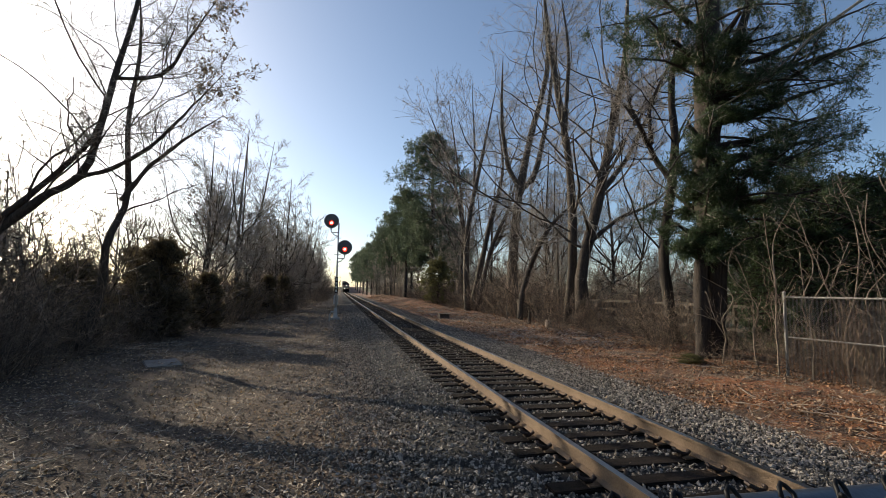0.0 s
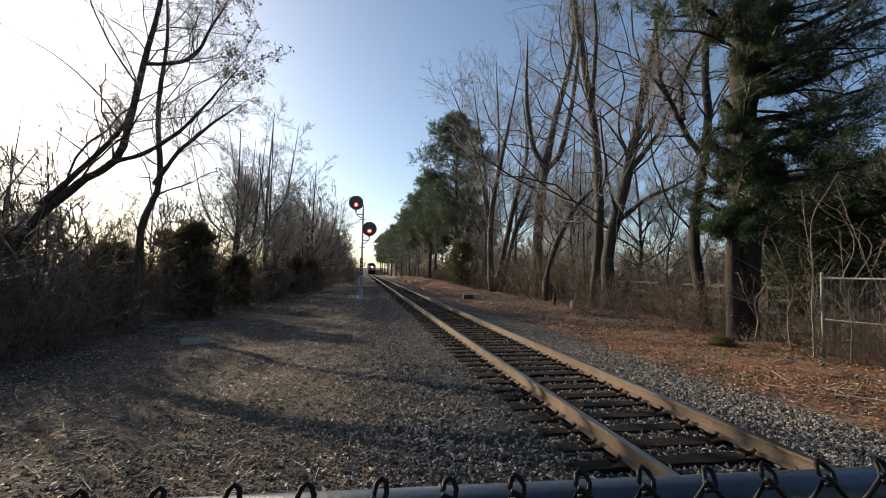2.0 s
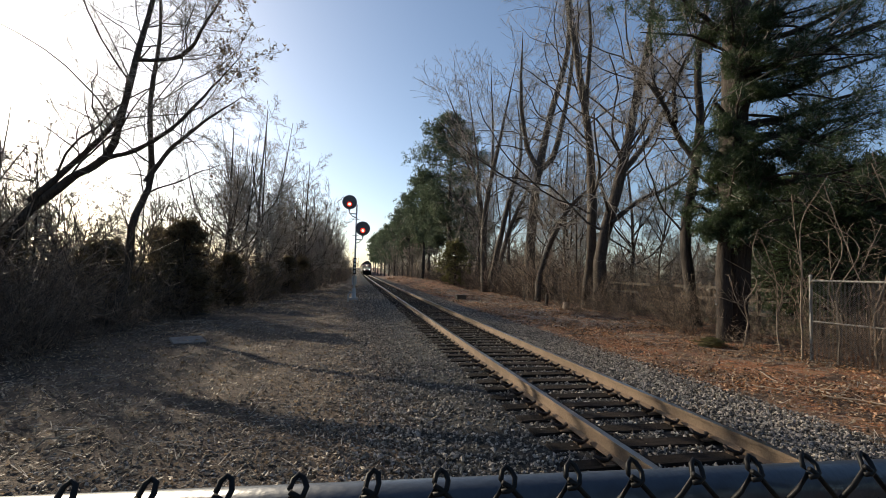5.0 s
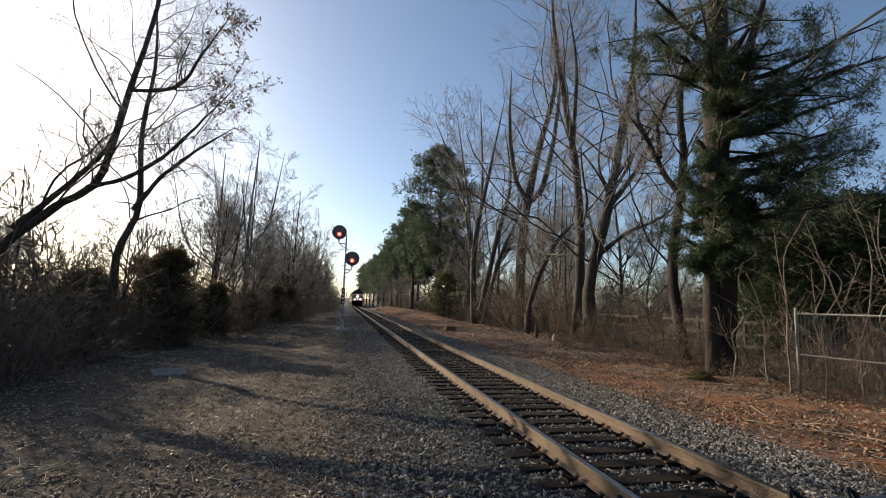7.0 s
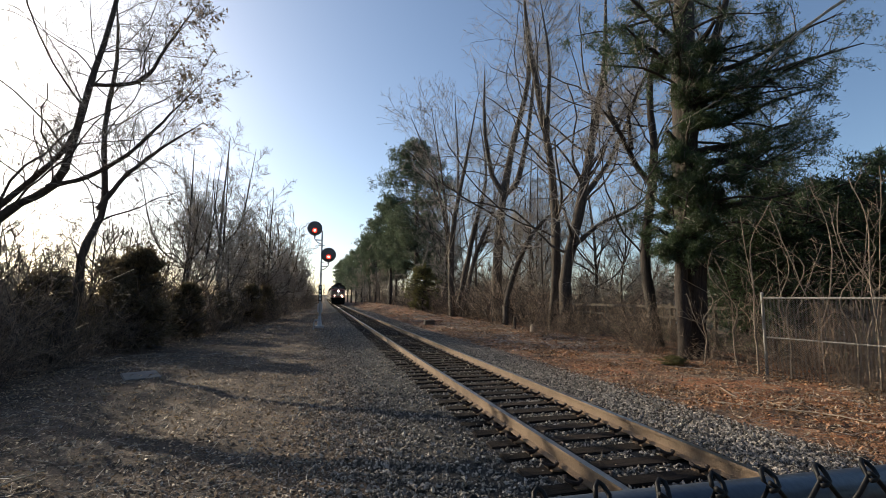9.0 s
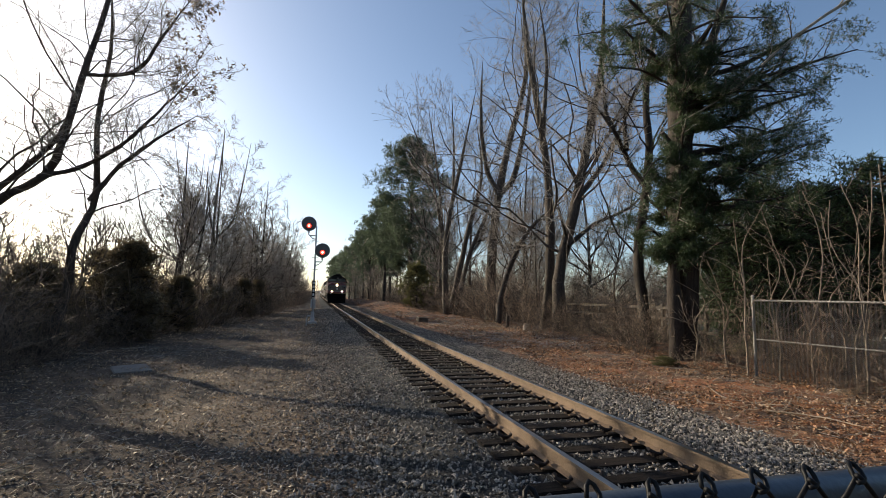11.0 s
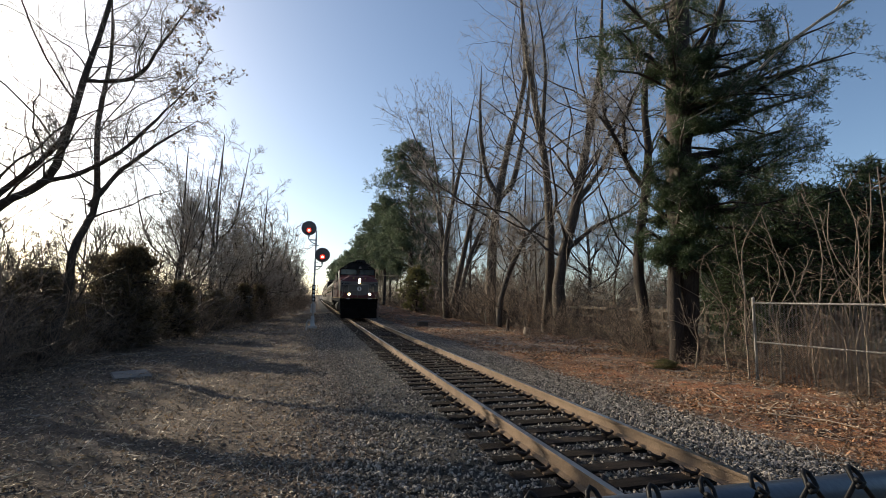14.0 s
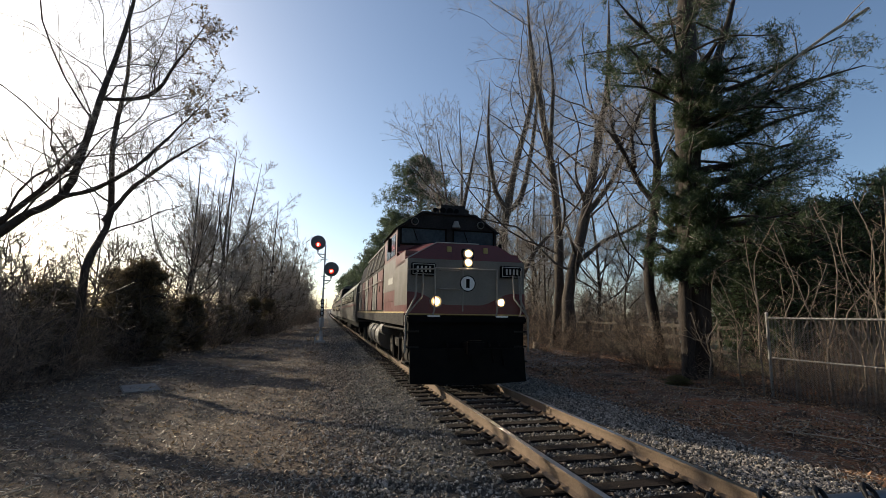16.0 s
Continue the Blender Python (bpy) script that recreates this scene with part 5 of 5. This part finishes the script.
    # brush: three ragged rows down the west side, two on the east
    for k in range(44):
        y = 11.5 + 190 * (k / 44) ** 1.7
        edge = -10.7 + 2.9 * min(1, max(0, (y - 18) / 22))
        for row in range(3):
            x = edge + 2.6 * min(1, max(0, (y - 40) / 45)) - row * 1.8 - U(0, 1.4) + float(bend(y))
            s = U(0.45, 0.85) if row == 0 else U(0.6, 1.3)
            place(r.choice(sh[:2]) if y < 24 and row < 2 else r.choice(lo), x, y + U(-1, 1), s, U(0, 6.28), s * U(0.8, 1.2))
    for x, y, i, s in ((-10.6, 12.6, 1, 1.1), (-11.8, 11.6, 1, 1.2), (-11.2, 13.8, 1, 1.25), (-12.4, 13.0, 0, 1.4), (-10.4, 10.6, 0, 1.1), (-12.0, 9.8, 1, 1.15), (-13.2, 11.2, 1, 1.3), (-10.9, 15.2, 0, 1.2), (-13.4, 8.6, 1, 1.2), (-11.6, 8.0, 0, 1.2)):
        place(sh[i], x - 0.4, y, s * 0.75, U(0, 6.28))
    for k in range(18):
        place(r.choice(lo), -U(13, 24), U(6, 18), U(0.7, 1.3), U(0, 6.28))
    for k in range(40):
        y = 15.5 + 150 * (k / 40) ** 1.5
        for row in range(2):
            if y < 34 and r.random() < 0.6:
                continue
            x = 8.8 + row * 1.6 + U(-0.5, 0.9) + float(bend(y)) + min(1.2, max(0, (y - 15) * 0.1))
            s = U(0.5, 1.0) if y < 42 else U(0.9, 1.5)
            place(r.choice(sh) if y < 30 else r.choice(lo), x, y + U(-0.8, 0.8), s, U(0, 6.28), s * U(0.8, 1.3))
    for x, y, i, s in ((7.8, 9.9, 2, 0.9), (8.8, 11.2, 0, 0.8), (8.2, 8.6, 0, 0.75), (8.6, 7.4, 2, 1.1), (8.3, 6.2, 0, 0.8), (9.3, 13.6, 0, 0.8), (8.6, 13.0, 2, 1.0), (10.2, 14.5, 1, 0.8),  (9.6, 16.4, 1, 0.75), (10.6, 19.0, 1, 0.8), (9.9, 21.5, 0, 1.0), (10.0, 24.0, 1, 0.8)):
        place(sh[i], x, y, s, U(0, 6.28))
    # dense brush in the field behind the wooden fence, and vines behind the wire
    for k in range(46):
        y = 19 + 62 * (k / 46)
        place(r.choice(lo), 15.0 + U(0, 9) + (y - 19) * 0.06, y + U(-2, 2), U(0.9, 1.45), U(0, 6.28))
    for k in range(26):
        y = 22 + 34 * (k / 26)
        place(r.choice(lo[1:]), 11.0 + U(-0.6, 1.2), y + U(-0.8, 0.8), U(0.6, 0.95), U(0, 6.28))
    for k in range(12):
        place(r.choice(sh), 9.3 + U(0, 2.6), 3.4 + 0.75 * k + U(-0.4, 0.4), U(0.7, 1.0), U(0, 6.28))
    for k in range(16):
        y = 7 + 22 * (k / 16)
        place(sh[2], 7.2 + U(0, 1.3), y + U(-0.5, 0.5), U(0.3, 0.55), U(0, 6.28))


def far_woods():
    """Leafless woods closing the view on both sides and at the end of the line, one mesh."""
    r = np.random.default_rng(91)
    xs = np.concatenate([-r.uniform(24, 60, 190), r.uniform(34, 90, 250), r.uniform(-70, 90, 140)])
    ys = np.concatenate([r.uniform(2, 230, 190), r.uniform(2, 230, 250), r.uniform(340, 420, 140)])
    keep = ~((ys > 330) & (np.abs(xs - 5) < 4))
    xs, ys = xs[keep], ys[keep]
    n = len(xs)
    h = r.uniform(5, 11, n) * np.where(xs < -18, 0.7, 1.0)
    P = np.stack([np.stack([xs + r.normal(0, 0.25, n) * k, ys + r.normal(0, 0.25, n) * k, land(xs, ys) - 0.3 + h * k / 3], 1) for k in range(4)], 1)
    R = r.uniform(0.07, 0.14, (n, 1)) * np.linspace(1, 0.3, 4)
    v, f = tubes(P, R, 4)
    V, F = [v], [f]
    for L, rm in ((lv(9, 0.02, 1, 45, 0.45, 0.08, 0.12, 4, 0.5), 0.05), (lv(5, 0.1, 1, 45, 0.5, 0.05, 0.15, 3, 0.7), 0.04)):
        P, R = sprout(r, P, R, **L)
        R = np.maximum(R, rm)
        v, f = tubes(P, R, 3)
        V.append(v)
        F.append(f + sum(len(x) for x in V[:-1]))
    tagged(new("far_woods", fast_mesh("far_woods", np.concatenate(V), np.concatenate(F), M_BRUSH)), "leafless brown woods in the distance", "woods", kind="stuff")


far_woods()
near_trees()
near_pine()
woods()


# ---- saplings at the wire fence ----
def saplings():
    r = np.random.default_rng(71)
    for x, y, h in ((7.35, 9.5, 4.2), (8.0, 8.3, 4.4), (8.2, 7.6, 4.0), (8.4, 6.9, 4.6), (7.9, 10.6, 3.0), (8.6, 9.6, 3.4), (8.1, 6.3, 4.2), (7.7, 8.9, 3.2), (8.5, 8.0, 3.8), (7.9, 7.2, 4.4), (7.5, 11.4, 2.2), (8.3, 5.6, 4.2)):
        q = lambda k: r.normal(0, 0.09 * k)
        limb = [(x, y, -0.4, 0.028), (x + q(1), y + q(1), h * 0.2, 0.024), (x + q(2), y + q(2), h * 0.45, 0.017), (x + q(4), y + q(3), h * 0.75, 0.012), (x + q(6), y + q(4), h, 0.005)]
        ex, ey = r.normal(0, 0.75), r.normal(0, 0.45)
        b = [(limb[1][0], limb[1][1], h * 0.22, 0.013), (x + ex * 0.4 + q(1), y + ey * 0.4, h * 0.5, 0.010), (x + ex, y + ey, h * r.uniform(0.8, 1.0), 0.006)]
        t, *_ = tree_parts("sapling", [limb, b], [lv(6, 0.2, 1, 48, 0.27, 0.06, 0.2, 5), lv(4, 0.2, 1, 50, 0.5, 0.02, 0.24, 4)], int(x * 100 + y * 7), M_SAPLING, M_BRUSH, sides=6, rmin=0.0045)
        tagged(t, "pale bare sapling at the wire fence", "sapling", "saplings at the fence")


saplings()


# ---- fences ----
def wire_panel(bm, p0, p1, z0, z1, cell, r, sides=3):
    """Chain-link wires between two posts: zigzag strands, each hooked on its neighbour."""
    p0, p1 = Vector(p0), Vector(p1)
    d = (p1 - p0)
    L = d.length
    d.normalize()
    nrm = Vector((-d.y, d.x, 0))
    n = int(L / cell)
    rows = int((z1 - z0) / (cell / 2))
    for i in range(n):
        for s in (0, 1):
            pts = []
            for k in range(rows + 1):
                off = (i + 0.5 + (0.5 if (k % 2) ^ s else -0.0) - 0.25) * cell
                pts.append(p0 + d * off + nrm * (0.004 if k % 2 else -0.004) + Vector((0, 0, z0 + (z1 - z0) * k / rows)))
            pipe(bm, pts, r, sides)


def east_fence():
    f = tagged(new("chain_link_fence"), "galvanised chain-link fence overgrown with saplings", "fence")
    a, b = (7.5, 9.4), (8.2, 3.2)
    for k in range(3):
        x, y = a[0] + (b[0] - a[0]) * k / 2, a[1] + (b[1] - a[1]) * k / 2
        bm = cyl(bmesh.new(), (x, y, -0.5), (x, y, 1.76), 0.036 if k == 0 else 0.032, n=12)
        cyl(bm, (x, y, 1.76), (x, y, 1.81), 0.05, 0.02, 12)
        part("post", bm, M_GALV, f)
    part("top_rail", cyl(bmesh.new(), (a[0], a[1], 1.66), (b[0], b[1], 1.66), 0.024, n=10), M_GALV, f)
    part("middle_rail", cyl(bmesh.new(), (a[0], a[1], 0.68), (b[0], b[1], 0.68), 0.02, n=10), M_GALV, f)
    bm = bmesh.new()
    wire_panel(bm, (a[0] - 0.03, a[1], 0), (b[0] - 0.03, b[1], 0), -0.25, 1.69, 0.09, 0.005)
    tagged(part("wire_mesh", bm, M_GALV, f), kind="stuff")


def field_fence():
    f = tagged(new("rail_fence"), "weathered three-rail wooden fence along the field", "fence")
    rails_z = (0.15, 0.65, 1.15)
    xs = [(13.0, 6 + 2.6 * k) for k in range(14)]
    for x, y in xs:
        z = float(land(x, y))
        part("post", bbox(x - 0.07, x + 0.07, y - 0.07, y + 0.07, z - 0.3, 1.4, bevel=0.015), M_WOODFENCE, f)
    for (x, y), (x2, y2) in zip(xs, xs[1:]):
        for z in rails_z:
            part("rail", bbox(x - 0.1, x - 0.06, y, y2 - 0.01, z, z + 0.14, bevel=0.008), M_WOODFENCE, f)
    w = tagged(new("white_fence"), "far white rail fence across the field", "fence")
    for k in range(10):
        y = 14 + k * 3
        part("post", bbox(29.9, 30.1, y - 0.1, y + 0.1, -1.2, 1.25), M_WHITE, w)
    for z in (0.5, 1.05):
        part("rail", bbox(29.88, 29.94, 14, 41, z, z + 0.14), M_WHITE, w)
    p = tagged(new("marker_post"), "small white post by the far fence", "post")
    part("post", bbox(-0.2, 0.2, -0.2, 0.2, -0.3, 1.3, bevel=0.05), M_WHITE, p)
    p.location = (26.5, 27.5, -0.6)


def near_fence():
    """The fence at which the camera stands: a thick rail and the knuckled tops of the wire."""
    f = tagged(new("chain_link_fence"), "dark coated chain-link fence with knuckled wire tops", "fence")
    ang = radians(-3.5)
    d = Vector((math.cos(ang), math.sin(ang), 0))
    nrm = Vector((-d.y, d.x, 0))
    o = Vector((-3.232, 0.483, -0.0055))
    tilt = Vector((0, 0, 0.009))
    r = random.Random(9)
    d = d + tilt
    part("top_rail", cyl(bmesh.new(), o - d * 1.2 + nrm * 0.036 + Vector((0, 0, 1.422)), o + d * 1.6 + nrm * 0.036 + Vector((0, 0, 1.422)), 0.0265, n=40), M_VINYLRAIL, f, smooth=True)
    cell = 0.0718
    for i in range(-15, 21):
        p = o + d * (i * cell) + Vector((0, 0, 1.458))
        k = r.uniform(-0.003, 0.003)
        h = r.uniform(0.9, 1.15)
        # one strand comes up, hooks over in a narrow loop and locks round the other
        hook = [(-0.5 * cell, -0.004, -0.036), (-0.25 * cell, -0.006, -0.018), (-0.006, -0.008, 0.0), (-0.0065 + k, -0.004, 0.006), (-0.004 + k, 0.001, 0.013 * h), (0.001 + k, 0.004, 0.0165 * h), (0.006 + k, 0.002, 0.0135 * h), (0.0075, -0.004, 0.007), (0.005, -0.010, 0.001), (-0.002, -0.013, -0.002), (-0.009, -0.012, -0.003)]
        part("wire_knuckle", pipe(bmesh.new(), [p + d * a_ + nrm * b_ + Vector((0, 0, z_)) for a_, b_, z_ in hook], 0.0029, 8), M_WIRE, f, smooth=True)
        strand = [(-0.008, -0.011, 0.006), (0.0, -0.011, 0.001), (0.25 * cell, -0.009, -0.018), (0.5 * cell, -0.006, -0.036)]
        part("wire_strand", pipe(bmesh.new(), [p + d * a_ + nrm * b_ + Vector((0, 0, z_)) for a_, b_, z_ in strand], 0.0029, 8), M_WIRE, f, smooth=True)
    bm = bmesh.new()
    wire_panel(bm, o - d * 1.11, o + d * 1.47, -0.4, 1.422, cell, 0.0026, 3)
    tagged(part("wire_mesh", bm, M_WIRE, f), kind="stuff")


east_fence()
field_fence()
near_fence()


# ---- small things ----
def small_things():
    s = tagged(new("concrete_slab"), "flat pale concrete slab lying in the dirt", "slab")
    bm = bbox(-0.42, 0.42, -0.55, 0.55, -0.1, 0.025, bevel=0.02)
    part("slab", bm, M_DULLSLAB, s)
    s.matrix_basis = pose(-8.0, 14.2, float(land(-8, 14.2)) - 0.012, 2, 0, 25)
    for x, y, h, r0 in ((7.9, 23.6, 0.42, 0.16), (8.0, 26.4, 0.75, 0.09)):
        t = tagged(new("tree_stump"), "short grey weathered stump", "stump", "stumps by the track")
        part("stump", cyl(bmesh.new(), (0, 0, -0.2), (0.05, 0, h), r0 * 1.2, r0, 10), M_PALETWIG if h < 0.5 else M_BARK, t)
        t.location = (x, y, float(land(x, y)))
    b = tagged(new("track_box"), "low weathered wooden box beside the rails", "equipment box")
    part("case", bbox(-0.35, 0.35, -0.3, 0.3, -0.05, 0.28, bevel=0.03), M_WOODFENCE, b)
    part("lid", bbox(-0.38, 0.38, -0.33, 0.33, 0.28, 0.32, bevel=0.01), M_WOODFENCE, b)
    b.location = (4.2, 33.0, float(land(4.2, 33)))
    r = np.random.default_rng(81)
    for x, y, ln, a in ((4.95, 8.3, 2.0, -108), (4.4, 6.4, 2.6, -72), (3.9, 7.4, 1.3, -52), (5.9, 13.0, 1.4, 20), (7.0, 21.5, 4.5, 60), (-7.0, 6.0, 0.8, 30), (5.6, 9.0, 1.0, 10), (6.0, 16.0, 2.4, 160), (6.5, 18.5, 1.8, 40), (5.2, 20.0, 2.2, 100), (6.4, 24.0, 3.0, 75), (5.5, 28.0, 2.5, 110), (7.0, 31.0, 3.4, 60), (6.2, 36.0, 3.0, 95), (4.6, 15.0, 1.2, 15), (6.6, 10.6, 1.6, 140)):
        c, s_ = math.cos(radians(a)), math.sin(radians(a))
        z = float(land(x, y))
        ctrl = [(x + c * ln * k + r.normal(0, 0.13), y + s_ * ln * k + r.normal(0, 0.13), float(land(x + c * ln * k, y + s_ * ln * k)) + 0.03 + 0.05 * (k > 0.8), 0.014 * (1 - 0.6 * k)) for k in (0, 0.33, 0.66, 1)]
        t, *_ = tree_parts("fallen_branch", [ctrl], [lv(4, 0.3, 1, 40, 0.3, 0.02, 0.1, 4)], int(100 + x * 10), M_PALETWIG, M_PALETWIG, sides=6)
        tagged(t, "pale dead branch lying on the ground", "branch", "fallen branches")
    for x, y, h in ((6.8, 90, 6.3), (5.9, 110, 6.7)):
        p = tagged(new("utility_pole"), "thin grey wooden pole at the edge of the trees", "pole", "poles along the line")
        part("pole", cyl(bmesh.new(), (0, 0, -0.5), (0, 0, h), 0.1, 0.08, 10), M_WOODFENCE, p)
        p.location = (x, y, float(land(x, y)))
    w = tagged(new("overhead_cable"), "slack grey cable strung between poles", "cable")
    pts = [(6.8 + 2.0 * k, 90 - 46 * k, 6.6 - 1.0 * k - 1.1 * 4 * k * (1 - k)) for k in np.linspace(0, 1, 18)]
    part("cable", pipe(bmesh.new(), pts, 0.02, 5), M_WOODFENCE, w)


small_things()


# ---- what moves ----
SPEED, END_Y = 13.4, 10.8


def rail_pose(y):
    return pose(float(bend(y)), y, float(rise(y)), math.degrees(math.atan(float(rise(y + 1) - rise(y)))), 0, -math.degrees(math.atan(float(bend(y + 1) - bend(y)))))


def motions():
    times = [0.5 * k for k in range(33)]
    for thing, back in [(loco, 0.0)] + coaches:
        walk(thing, [(t, rail_pose(END_Y + SPEED * (16 - t) + back)) for t in times])
    for thing, back in [(loco, 0.0)] + coaches:
        for w in thing.children:
            if w.name.startswith("wheelset"):
                y, r = w.location.y, w.location.z
                walk(w, [(k / 30, pose(0, y, r) @ Matrix.Rotation((SPEED * k / 30 / r) % (2 * math.pi), 4, "X")) for k in range(481)])


motions()
